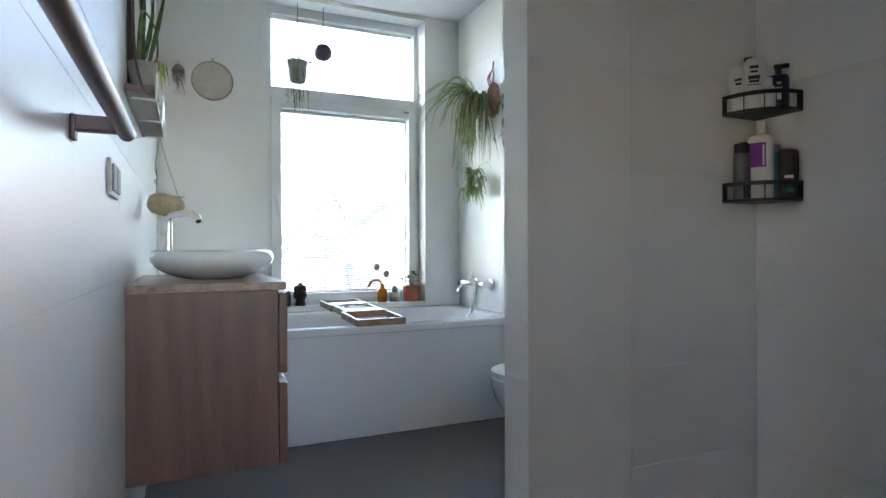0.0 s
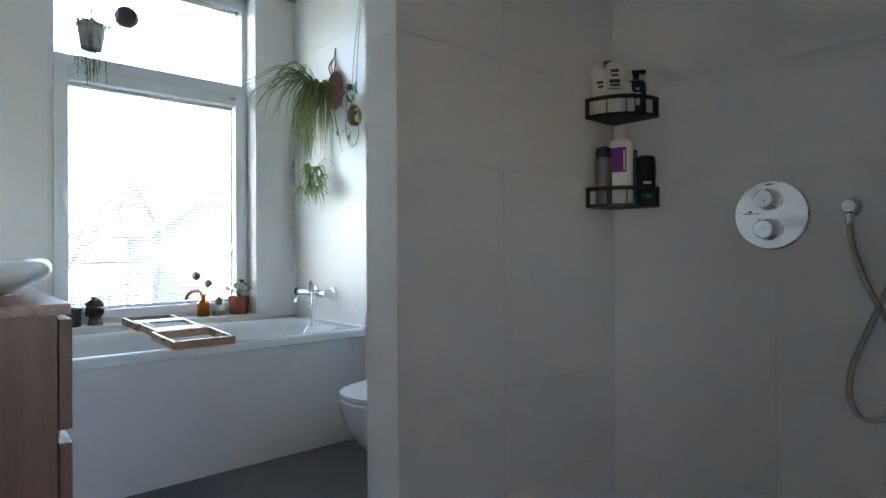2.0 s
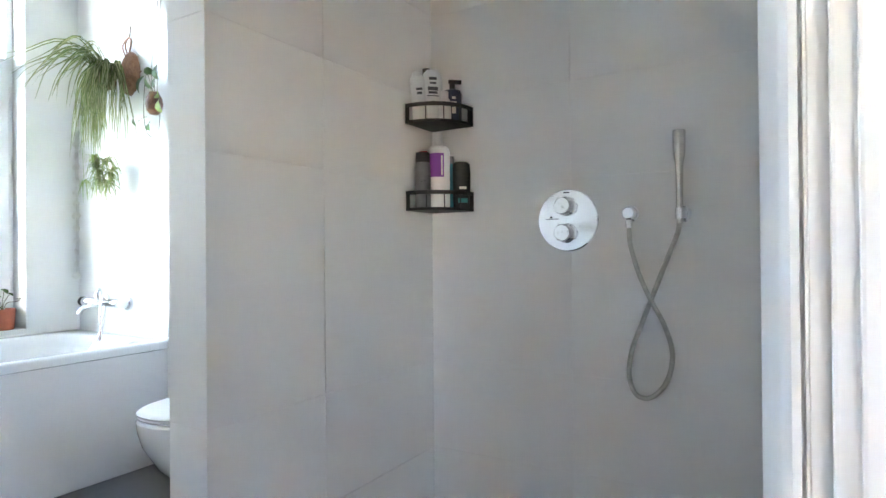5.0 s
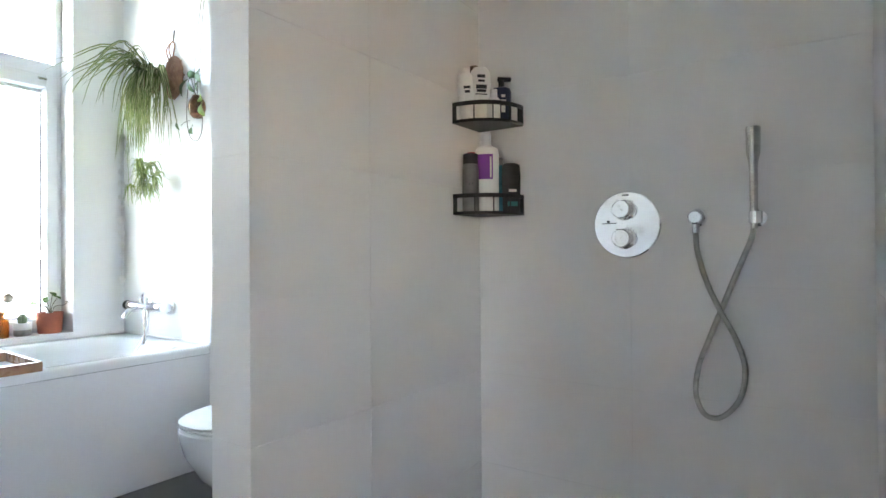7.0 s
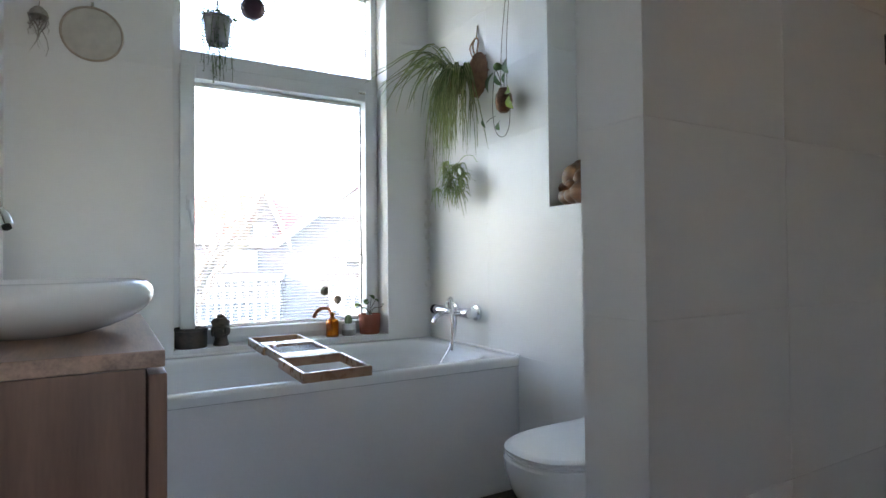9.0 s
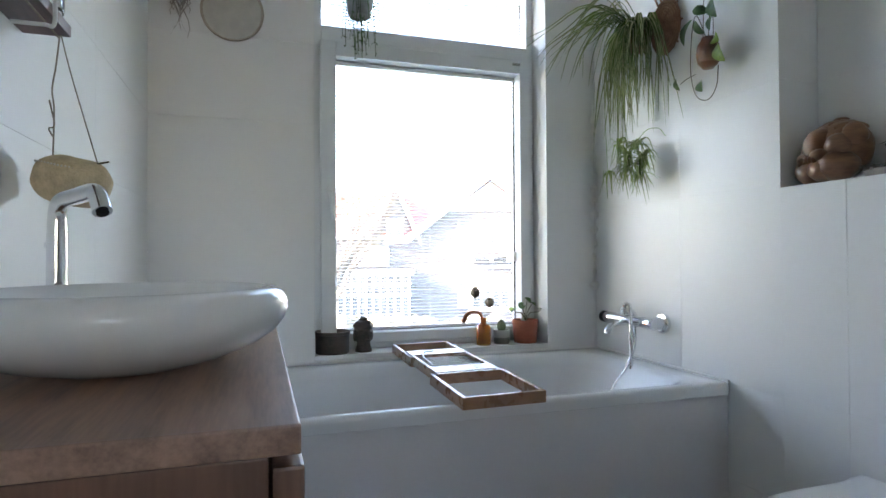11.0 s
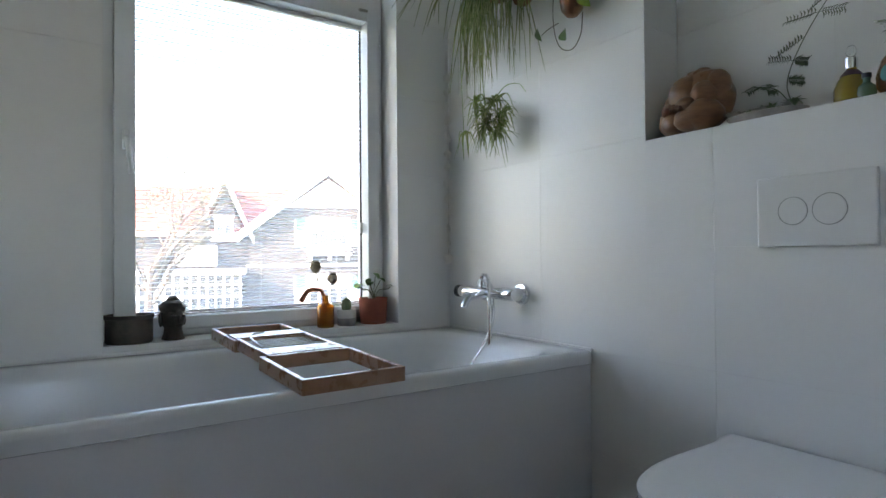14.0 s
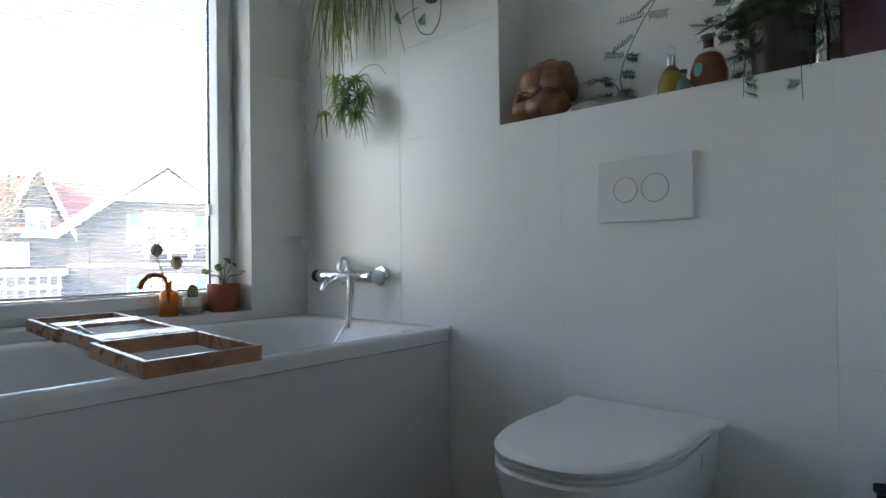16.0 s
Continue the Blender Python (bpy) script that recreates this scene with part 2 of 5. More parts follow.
def lathe(bm, prof, c=(0, 0, 0), seg=28, sx=1.0, sy=1.0, mi=0, wob=0.0):
    c = Vector(c)
    rings = []
    for r, z in prof:
        r = max(r, 1e-4)
        rings.append([c + Vector((math.cos(a) * r * sx, math.sin(a) * r * sy, z)) * 1.0
                      + Vector((0, 0, 0)) + (wob * r * noise.noise(Vector((math.cos(a) * 2, math.sin(a) * 2, z * 20)))) * Vector((math.cos(a), math.sin(a), 0))
                      for a in (2 * math.pi * k / seg for k in range(seg))])
    return loft(bm, rings, True, True, mi)


def smooth_path(pts, n=8):
    pts = [Vector(p) for p in pts]
    ext = [pts[0] * 2 - pts[1], *pts, pts[-1] * 2 - pts[-2]]
    out = []
    for i in range(1, len(ext) - 2):
        p0, p1, p2, p3 = ext[i - 1:i + 3]
        for k in range(n):
            t = k / n
            out.append(0.5 * ((2 * p1) + (p2 - p0) * t + (2 * p0 - 5 * p1 + 4 * p2 - p3) * t * t + (3 * p1 - p0 - 3 * p2 + p3) * t ** 3))
    return out + [pts[-1]]


def tube(bm, pts, r, seg=10, r1=None, n=8, mi=0):
    pts = smooth_path(pts, n) if n > 1 else [Vector(p) for p in pts]
    rings, up = [], None
    for i, p in enumerate(pts):
        d = (pts[min(i + 1, len(pts) - 1)] - pts[max(i - 1, 0)]).normalized()
        if up is None:
            up = Vector((0, 0, 1)) if abs(d.z) < 0.9 else Vector((0, 1, 0))
        s = d.cross(up).normalized()
        up = s.cross(d).normalized()
        rad = r if r1 is None else r + (r1 - r) * i / (len(pts) - 1)
        rings.append([p + (s * math.cos(a) + up * math.sin(a)) * rad for a in (2 * math.pi * k / seg for k in range(seg))])
    return loft(bm, rings, mi=mi)


def ball(bm, c, rx, ry=None, rz=None, seg=16, mi=0, rough=0.0):
    ry, rz = ry or rx, rz or rx
    r = bmesh.ops.create_uvsphere(bm, u_segments=seg, v_segments=max(6, seg // 2 + 2), radius=1)
    for v in r["verts"]:
        k = 1 + rough * noise.noise(v.co * 2.3 + Vector(c) * 9)
        v.co = Vector((c[0] + v.co.x * rx * k, c[1] + v.co.y * ry * k, c[2] + v.co.z * rz * k))
        for f in v.link_faces:
            f.smooth, f.material_index = True, mi
    return bm


def rrect(x0, x1, y0, y1, r, z, n=8):
    out = []
    for cx, cy, a0 in ((x1 - r, y1 - r, 0), (x0 + r, y1 - r, 90), (x0 + r, y0 + r, 180), (x1 - r, y0 + r, 270)):
        for k in range(n + 1):
            a = radians(a0 + 90 * k / n)
            out.append(Vector((cx + r * math.cos(a), cy + r * math.sin(a), z)))
    return out


def strip(bm, pts, width, mid=0.34, mi_edge=0, mi_mid=1, side=None, fold=0.25):
    """A long tapering leaf with a paler middle stripe."""
    n = len(pts)
    rows = []
    for i, p in enumerate(pts):
        d = (pts[min(i + 1, n - 1)] - pts[max(i - 1, 0)]).normalized()
        s = d.cross(Vector((0, 0, 1)))
        s = s.normalized() if s.length > 0.05 else (side or Vector((1, 0, 0)))
        if side:
            s = (s + side * 0.6).normalized()
        t = i / (n - 1)
        w = width * (0.45 + 0.55 * math.sin(math.pi * min(1, t * 1.4 + 0.12))) * (1 - t ** 3) + 0.0006
        up = s.cross(d).normalized() * w * fold
        rows.append([bm.verts.new(p - s * w + up), bm.verts.new(p - s * w * mid), bm.verts.new(p + s * w * mid), bm.verts.new(p + s * w + up)])
    for a, b in zip(rows, rows[1:]):
        for k in range(3):
            f = bm.faces.new((a[k], a[k + 1], b[k + 1], b[k]))
            f.smooth, f.material_index = True, mi_mid if k == 1 else mi_edge
    return bm


def blade(bm, base, tip, width, curl=0.15, up=Vector((0, 0, 1)), n=5, mi=0):
    """A broad pointed leaf from base to tip."""
    base, tip = Vector(base), Vector(tip)
    d = tip - base
    s = d.cross(up)
    s = s.normalized() if s.length > 1e-5 else Vector((1, 0, 0))
    nrm = s.cross(d).normalized()
    rows = []
    for i in range(n + 1):
        t = i / n
        w = width * math.sin(math.pi * min(0.985, 0.06 + t * 0.93)) ** 0.7 * 0.5
        p = base + d * t + nrm * d.length * curl * math.sin(math.pi * t)
        rows.append([bm.verts.new(p - s * w + nrm * w * 0.25), bm.verts.new(p), bm.verts.new(p + s * w + nrm * w * 0.25)])
    for a, b in zip(rows, rows[1:]):
        for k in range(2):
            f = bm.faces.new((a[k], a[k + 1], b[k + 1], b[k]))
            f.smooth, f.material_index = True, mi
    return bm


def thing(name, loc, label, category, group="", rz=0.0):
    e = new(name)
    e.matrix_world = pose(*loc, 0, 0, rz)
    e.empty_display_size = 0.05
    return tagged(e, label, category, group)


def part(name, bm, mats, parent=None, label=""):
    me = bpy.data.meshes.new(name)
    bmesh.ops.recalc_face_normals(bm, faces=bm.faces[:])
    for e in bm.edges:
        if len(e.link_faces) == 2 and e.calc_face_angle(0) > radians(36):
            e.smooth = False
    bm.to_mesh(me)
    bm.free()
    for m in (mats if isinstance(mats, (list, tuple)) else [mats]):
        me.materials.append(m)
    ob = new(name, me)
    if parent:
        ob.parent = parent
    return tagged(ob, label)


def structure(name, bm, mats, label, category):
    return tagged(part(name, bm, mats), label, category, kind="structure")


# the plan: x across the window wall, y towards the window
XL, XR, XS = -0.288, 1.640, 1.800       # west wall, boxed-out wall at the toilet, shower wall
YS, YH, YP0, YP1 = 0.035, -0.085, 1.187, 1.328      # south wall of the shower, the partition's two faces
YB, YW, YG = 2.587, 3.400, 3.594        # bath front, window wall, glass
NY, NZ = 2.381, 1.220                   # the ledge over the cistern
ZC = 2.580
WX0, WX1, WZ0, WZ1 = 0.326, 1.380, 0.612, 2.555
DX = 0.465                              # the doorway's east side
XP = 0.803                              # free end of the partition
T = 0.0015                              # tile thickness

floor = structure("floor", boxes((-1.4, 2.0, -2.4, 3.75, -0.12, 0)), FLOORM, "smooth anthracite floor, slightly scuffed", "floor")
ceiling = structure("ceiling", boxes((-1.4, 2.0, -2.4, 3.75, ZC, ZC + 0.12)), CEIL, "flat white painted ceiling", "ceiling")
structure("hall_floor", boxes((-1.28, 1.88, -2.28, YH - 0.001, 0.0, 0.006)), HALLF, "light oak landing floor", "floor")
wall_west = structure("wall_west", boxes((XL - 0.14, XL - T, YH, 3.75, 0, ZC)), GROUT, "large glazed white tiles with thin joints", "wall")
wall_north = structure("wall_north", boxes((XL - T, WX0 - T, YW + T, 3.75, 0, ZC), (WX1 + T, 2.0, YW + T, 3.75, 0, ZC),
                                            (WX0 - T, WX1 + T, YW + T, 3.75, 0, WZ0 - T), (WX0 - T, WX1 + T, YW + T, 3.75, WZ1, ZC)),
                       GROUT, "white tiled window wall with deep reveal", "wall")
wall_east = structure("wall_east", boxes((XS + T, 2.0, YH, YW + T, 0, ZC), (XR + T, XS + T, NY + T, YW + T, 0, ZC), (XR + T, XS + T, YP1 - T, NY + T, 0, NZ - T)),
                      GROUT, "white tiled wall boxed out over the cistern", "wall")
partition = structure("partition_wall", boxes((XP + T, XS + T, YP0 + T, YP1 - T, 0, ZC)), GROUT, "white tiled partition beside the shower", "wall")
wall_south = structure("wall_south", boxes((DX + 0.03, XS + T, YH, YS - T, 0, ZC), (XL - 0.14, DX + 0.03, YH, YS - T, 2.12, ZC)), GROUT, "tiled wall beside the doorway", "wall")
HX0, HX1, HZ0, HZ1 = -0.10, 0.85, 1.05, 2.10      # unseen opening added opposite the doorway to let sky light in
SY0, SY1, SZ0, SZ1 = -1.62, -1.14, 1.20, 1.62     # second unseen opening, added so sun bounces warm off the landing
hall = structure("hall_wall", boxes((-1.4, -1.28, -2.4, SY0, 0, ZC), (-1.4, -1.28, SY1, YH, 0, ZC), (-1.4, -1.28, SY0, SY1, 0, SZ0), (-1.4, -1.28, SY0, SY1, SZ1, ZC),
                                    (1.88, 2.0, -2.4, YH, 0, ZC), (-1.28, HX0, -2.4, -2.28, 0, ZC), (HX1, 1.88, -2.4, -2.28, 0, ZC),
                                    (HX0, HX1, -2.4, -2.28, 0, HZ0), (HX0, HX1, -2.4, -2.28, HZ1, ZC),
                                    (-1.28, XL - 0.14, YH - 0.12, YH, 0, ZC),
                                    (DX + 0.03, 1.88, YH - 0.02, YH, 0, ZC)), HALLP, "off-white painted landing walls", "wall")

structure("window_reveal", boxes((WX0 - T, WX0, YW + 0.002, 3.545, WZ0, WZ1 - T), (WX1, WX1 + T, YW + 0.002, 3.545, WZ0, WZ1 - T), (WX0 - T, WX1 + T, YW + 0.002, 3.545, WZ1 - T, WZ1)),
          LACQ, "smooth white window reveal", "window reveal")
structure("window_sill", boxes((WX0 - T, WX1 + T, YW - 0.001, 3.56, WZ0 - 0.02, WZ0, 0.002)), LACQ, "white window sill", "window sill")
structure("ledge_top", boxes((XR + 0.001, XS + T, YP1 + 0.001, NY - 0.001, NZ - T, NZ, 0.0015)), LACQ, "white ledge over the cistern", "ledge")

# door lining
casing = thing("door_frame", (0, 0, 0), "white painted door frame with a moulded casing", "door frame")
casing["kind"] = "structure"
prof = [(DX, 0.0158), (DX - 0.004, 0.0160), (DX - 0.004, 0.0182), (DX + 0.006, 0.0186), (DX + 0.006, 0.0210), (DX - 0.003, 0.0214), (DX - 0.001, 0.0278), (DX + 0.006, 0.0330),
        (DX + 0.014, 0.0362), (0.70, 0.0560), (0.735, 0.0565), (0.758, 0.0520), (0.770, 0.0440), (0.774, YS), (DX + 0.03, YS), (DX + 0.03, 0.0158)]
bm = bmesh.new()
loft(bm, [[Vector((x, y, z)) for x, y in prof] for z in (0.0, 2.16)])
part("room_casing", bm, LACQ, casing, "moulded casing with a rounded outer edge")
part("lining", boxes((DX, DX + 0.03, YH - 0.02, 0.0156, 0, 2.12, 0.001), (XL, DX + 0.03, YH - 0.02, YS + 0.002, 2.10, 2.13, 0.002), (XL - 0.05, XL + 0.002, YH - 0.02, -0.02, 0, 2.10, 0.002)), LACQ, casing)
part("door_stop", boxes((DX - 0.012, DX, -0.016, 0.0015, 0, 2.10, 0.003), (DX - 0.020, DX - 0.012, -0.030, -0.0153, 0, 2.10, 0.003)), LACQ, casing)
part("hall_casing", boxes((DX - 0.008, DX + 0.05, YH - 0.036, YH - 0.02, 0, 2.16, 0.003), (DX + 0.05, DX + 0.075, YH - 0.044, YH - 0.02, 0, 2.18, 0.004)), LACQ, casing)

# window
win = thing("window_1", (0, 0, 0), "white plastic window with a fixed upper light", "window")
win["kind"] = "structure"
F0, F1 = 3.535, 3.63
part("window_frame", boxes((WX0, WX0 + 0.043, F0, F1, WZ0, WZ1, 0.004), (WX1 - 0.031, WX1, F0, F1, WZ0, WZ1, 0.004), (WX0 + 0.043, WX1 - 0.031, F0, F1, WZ0, 0.645, 0.004),
                            (WX0 + 0.043, WX1 - 0.031, F0, F1, 2.495, WZ1, 0.004), (WX0 + 0.043, WX1 - 0.031, F0, F1, 1.945, 2.022, 0.004)), PVC, win)
sash = part("sash", boxes((0.362, 0.428, F0 - 0.02, F1 - 0.01, 0.637, 1.955, 0.005), (1.302, 1.357, F0 - 0.02, F1 - 0.01, 0.637, 1.955, 0.005),
                          (0.428, 1.302, F0 - 0.02, F1 - 0.01, 0.637, 0.684, 0.005), (0.428, 1.302, F0 - 0.02, F1 - 0.01, 1.888, 1.955, 0.005)), PVC, win)
part("glazing_gasket", boxes((0.428, 0.431, YG - 0.012, YG, 0.684, 1.888), (1.299, 1.302, YG - 0.012, YG, 0.684, 1.888), (0.431, 1.299, YG - 0.012, YG, 0.684, 0.687), (0.431, 1.299, YG - 0.012, YG, 1.885, 1.888)), RUBBER, sash)
for nm, a in (("lower_pane", (0.426, 1.304, YG, YG + 0.006, 0.682, 1.890)), ("upper_pane", (0.367, 1.351, YG, YG + 0.006, 2.020, 2.497))):
    p = part(nm, boxes(a), PANE, win)
    p.visible_shadow = False
hd = part("handle", boxes((0.388, 0.408, F0 - 0.032, F0 - 0.02, 1.255, 1.325, 0.004)), PVC, sash)
bm = bmesh.new()
tube(bm, [(0.398, F0 - 0.03, 1.29), (0.398, F0 - 0.06, 1.288), (0.400, F0 - 0.066, 1.27), (0.412, F0 - 0.064, 1.17)], 0.0085, 10)
part("lever", bm, PVC, hd)
for z in (0.80, 1.42, 1.80):
    bm = bmesh.new()
    tube(bm, [(1.364, F0 - 0.012, z), (1.364, F0 - 0.012, z + 0.075)], 0.007, 10, n=1)
    part("hinge", bm, PVC, sash)
part("window_catch", boxes((1.262, 1.302, F0 - 0.03, F0 - 0.018, 1.925, 1.937, 0.003)), STEEL, win)


def blind(x0, x1, z0, z1, label):
    th = thing("venetian_blind", (x0, YG - 0.016, z0), label, "blind", "window blinds")
    w, h = x1 - x0, z1 - z0
    part("head_rail", boxes((0, w, -0.010, 0.012, h - 0.016, h, 0.002)), SLAT, th)
    part("bottom_rail", boxes((0, w, -0.010, 0.010, 0, 0.010, 0.003)), SLAT, th)
    bm = bmesh.new()
    loft(bm, [[Vector((x, y, 0.0012 * (1 - (y / 0.006) ** 2) + dz)) for y, dz in ((-0.006, 0), (0, 0), (0.006, 0), (0.006, -0.0004), (0, -0.0004), (-0.006, -0.0004))] for x in (0.002, w - 0.006)])
    first = part("slat", bm, SLAT, th)
    n = int((h - 0.034) / 0.0155)
    first.location = (0, 0, 0.018)
    for k in range(1, n):
        s = new("slat", first.data)
        s.parent, s.location = th, (0, 0, 0.018 + k * 0.0155)
        s.rotation_euler = (0.035 * math.sin(k * 1.7), 0, 0)
    for x in (0.12, w / 2, w - 0.12):
        bm = bmesh.new()
        tube(bm, [(x, -0.009, 0.01), (x, -0.009, h - 0.01)], 0.0006, 5, n=1)
        part("ladder_cord", bm, SLAT, th)
    return th


lower = blind(0.432, 1.298, 0.690, 1.884, "thin white venetian blind with open slats at the lower pane")
upper = blind(0.373, 1.345, 2.026, 2.492, "thin white venetian blind with open slats at the upper pane")
bm = bmesh.new()
for k in range(80):
    bmesh.ops.create_icosphere(bm, subdivisions=1, radius=0.0052, matrix=Matrix.Translation((0.860, -0.012, 0.020 + k * 0.0145)))
chain = part("bead_chain", bm, RUBBER, lower, "dark bead chain")
part("chain_tensioner", boxes((0.853, 0.867, -0.02, -0.006, 0.30, 0.345, 0.003)), PVC, lower)
bm = bmesh.new()
for k in range(31):
    bmesh.ops.create_icosphere(bm, subdivisions=1, radius=0.0052, matrix=Matrix.Translation((0.955, -0.012, 0.030 + k * 0.0145)))
part("bead_chain", bm, RUBBER, upper, "dark bead chain")

# bath
bath = thing("bathtub", (0, 0, 0), "white enamel built-in bathtub under the window", "bathtub")
bm = bmesh.new()
X0, X1 = XL + 0.002, XR - 0.002
rings = [rrect(X0, X1, YB + 0.012, YW - 0.004, 0.01, 0.534), rrect(X0, X1, YB, YW - 0.002, 0.012, 0.538), rrect(X0, X1, YB, YW - 0.002, 0.012, 0.564),
         rrect(X0 + 0.002, X1 - 0.002, YB + 0.002, YW - 0.003, 0.012, 0.573), rrect(X0 + 0.006, X1 - 0.006, YB + 0.008, YW - 0.006, 0.014, 0.5785), rrect(X0 + 0.012, X1 - 0.012, YB + 0.018, YW - 0.012, 0.016, 0.581),
         rrect(-0.205, 1.545, YB + 0.032, YW - 0.060, 0.12, 0.5805), rrect(-0.195, 1.535, YB + 0.044, YW - 0.070, 0.13, 0.576), rrect(-0.185, 1.525, YB + 0.054, YW - 0.080, 0.13, 0.565),
         rrect(-0.165, 1.50, YB + 0.066, YW - 0.09, 0.13, 0.53), rrect(-0.10, 1.40, YB + 0.105, YW - 0.11, 0.14, 0.30),
         rrect(-0.03, 1.29, YB + 0.13, YW - 0.135, 0.14, 0.20), rrect(0.05, 1.18, YB + 0.19, YW - 0.19, 0.12, 0.165)]
loft(bm, rings, False, True)
part("tub_shell", bm, ENAMEL, bath)
part("front_panel", boxes((X0, X1, YB + 0.012, YB + 0.032, 0.002, 0.535, 0.002)), PANELM, bath, "plain white front panel")
bm = bmesh.new()
lathe(bm, [(0.0, 0.166), (0.028, 0.166), (0.030, 0.171), (0.012, 0.174), (0.0, 0.174)], (0.62, 2.99, 0))
part("drain", bm, CHROME, bath)
part("sealant", boxes((X0, X1, YW - 0.008, YW - 0.0005, 0.577, 0.586), (XR - 0.008, XR - 0.0005, YB + 0.004, YW - 0.008, 0.577, 0.586)), LACQ, bath)

# bath tray, its far end on the sill's edge
tray = thing("bath_tray", (0.784, 2.545, 0.581), "brown bamboo bath tray with open sections and a wire rest", "bath tray")
tray.matrix_world = pose(0.784, 2.540, 0.5815, 2.15, 0, 1.5)
L, W, H = 0.84, 0.132, 0.036


def frame_part(name, y0, y1, w, z0=0.0, z1=H, t=0.013):
    return part(name, boxes((-w, w, y0, y0 + t, z0, z1, 0.002), (-w, w, y1 - t, y1, z0, z1, 0.002),
                            (-w, -w + t, y0 + t, y1 - t, z0, z1, 0.002), (w - t, w, y0 + t, y1 - t, z0, z1, 0.002)), BAMBOO, tray)


frame_part("front_frame", 0.0, 0.30, W)
frame_part("back_frame", 0.56, L, W - 0.01)
frame_part("centre_frame", 0.27, 0.62, W - 0.018, 0.006, H + 0.004)
part("front_board", boxes((-W + 0.018, W - 0.018, 0.290, 0.375, H - 0.004, H + 0.005, 0.002)), BAMBOO, tray)
part("back_board", boxes((-W + 0.018, W - 0.018, 0.575, 0.66, H - 0.004, H + 0.005, 0.002)), BAMBOO, tray)
for k in range(8):
    bm = bmesh.new()
    y = 0.40 + k * 0.023
    tube(bm, [(-W + 0.03, y, H - 0.006), (W - 0.03, y, H - 0.006)], 0.0035, 8, n=1)
    part("rack_rod", bm, STEEL, tray)
bm = bmesh.new()
tube(bm, [(-0.085, 0.40, H), (-0.09, 0.50, H + 0.012), (-0.07, 0.56, H + 0.016), (-0.03, 0.575, H + 0.016)], 0.003, 8)
tube(bm, [(-0.09, 0.392, H + 0.004), (0.09, 0.392, H + 0.004)], 0.003, 8, n=1)
part("wire_rest", bm, STEEL, tray, "bent steel wire rest")


# bath mixer
tap = thing("bath_mixer", (XR, 3.07, 0.745), "chrome wall-mounted bath mixer with hose", "tap")
for y in (-0.147, 0.06):
    bm = bmesh.new()
    lathe(bm, [(0.0, 0), (0.039, 0), (0.039, 0.012), (0.036, 0.016), (0.026, 0.018), (0.024, 0.055), (0.0, 0.055)], seg=28)
    bm.transform(pose(0, y, 0, 0, -90, 0))
    part("wall_flange", bm, CHROME, tap)
bm = bmesh.new()
lathe(bm, [(0.0, -0.175), (0.020, -0.174), (0.024, -0.168), (0.024, -0.11), (0.021, -0.105), (0.021, 0.09), (0.024, 0.095), (0.024, 0.150), (0.022, 0.156), (0, 0.156)], seg=24)
bm.transform(pose(-0.062, 0, 0, -90, 0, 0))
part("mixer_body", bm, CHROME, tap)
bm = bmesh.new()
lathe(bm, [(0, 0), (0.0245, 0), (0.0245, 0.022), (0.02, 0.026), (0, 0.026)], (0, 0, 0.156), seg=20)
bm.transform(pose(-0.062, 0, 0, -90, 0, 0))
part("end_knob", bm, BLACK, tap, "black end knob")
bm = bmesh.new()
tube(bm, [(-0.070, -0.012, -0.006), (-0.110, -0.012, -0.006), (-0.145, -0.012, -0.014), (-0.166, -0.012, -0.034), (-0.172, -0.012, -0.050)], 0.015, 14, r1=0.0125)
part("spout", bm, CHROME, tap)
bm = bmesh.new()
lathe(bm, [(0, 0), (0.014, 0), (0.014, 0.010), (0.019, 0.013), (0.019, 0.030), (0.014, 0.036), (0, 0.037)], (-0.062, 0.02, 0.015), seg=20)
part("diverter_knob", bm, CHROME, tap)
bm = bmesh.new()
tube(bm, [(-0.062, 0.026, 0.052), (-0.066, 0.006, 0.068), (-0.076, -0.030, 0.064), (-0.092, -0.060, 0.036), (-0.104, -0.078, -0.04), (-0.108, -0.084, -0.15),
          (-0.120, -0.090, -0.24), (-0.138, -0.098, -0.32), (-0.165, -0.110, -0.38)], 0.0075, 10)
tube(bm, [(-0.080, -0.066, -0.020), (-0.092, -0.084, -0.08), (-0.112, -0.074, -0.16), (-0.150, -0.040, -0.25), (-0.195, -0.005, -0.34)], 0.0065, 10)
part("hose", bm, CHROME, tap, "ribbed metal hose")


# toilet
def dshape(length, width, z, n=28, back=0.0, sq=2.5):
    pts = []
    for k in range(n + 1):
        a = math.pi * (k / n) - math.pi / 2
        c, s = math.cos(a), math.sin(a)
        x = math.copysign(abs(c) ** (2 / sq), c)
        y = math.copysign(abs(s) ** (2 / sq), s)
        st = 0.42 * length
        pts.append(Vector((-(st + x * (length - st)) if True else 0, y * width / 2, z)))
    return [Vector((-back, -width / 2 * 0.97, z)), *pts, Vector((-back, width / 2 * 0.97, z))]


wc = thing("toilet", (XR, 1.938, 0), "white wall-hung ceramic toilet with its lid closed", "toilet")
bm = bmesh.new()
loft(bm, [dshape(l, w, z) for l, w, z in ((0.22, 0.19, 0.075), (0.29, 0.22, 0.08), (0.37, 0.27, 0.13), (0.45, 0.32, 0.21), (0.505, 0.355, 0.30), (0.522, 0.368, 0.36), (0.526, 0.370, 0.392), (0.522, 0.366, 0.398), (0.51, 0.352, 0.400))])
part("pan", bm, CERAM, wc)


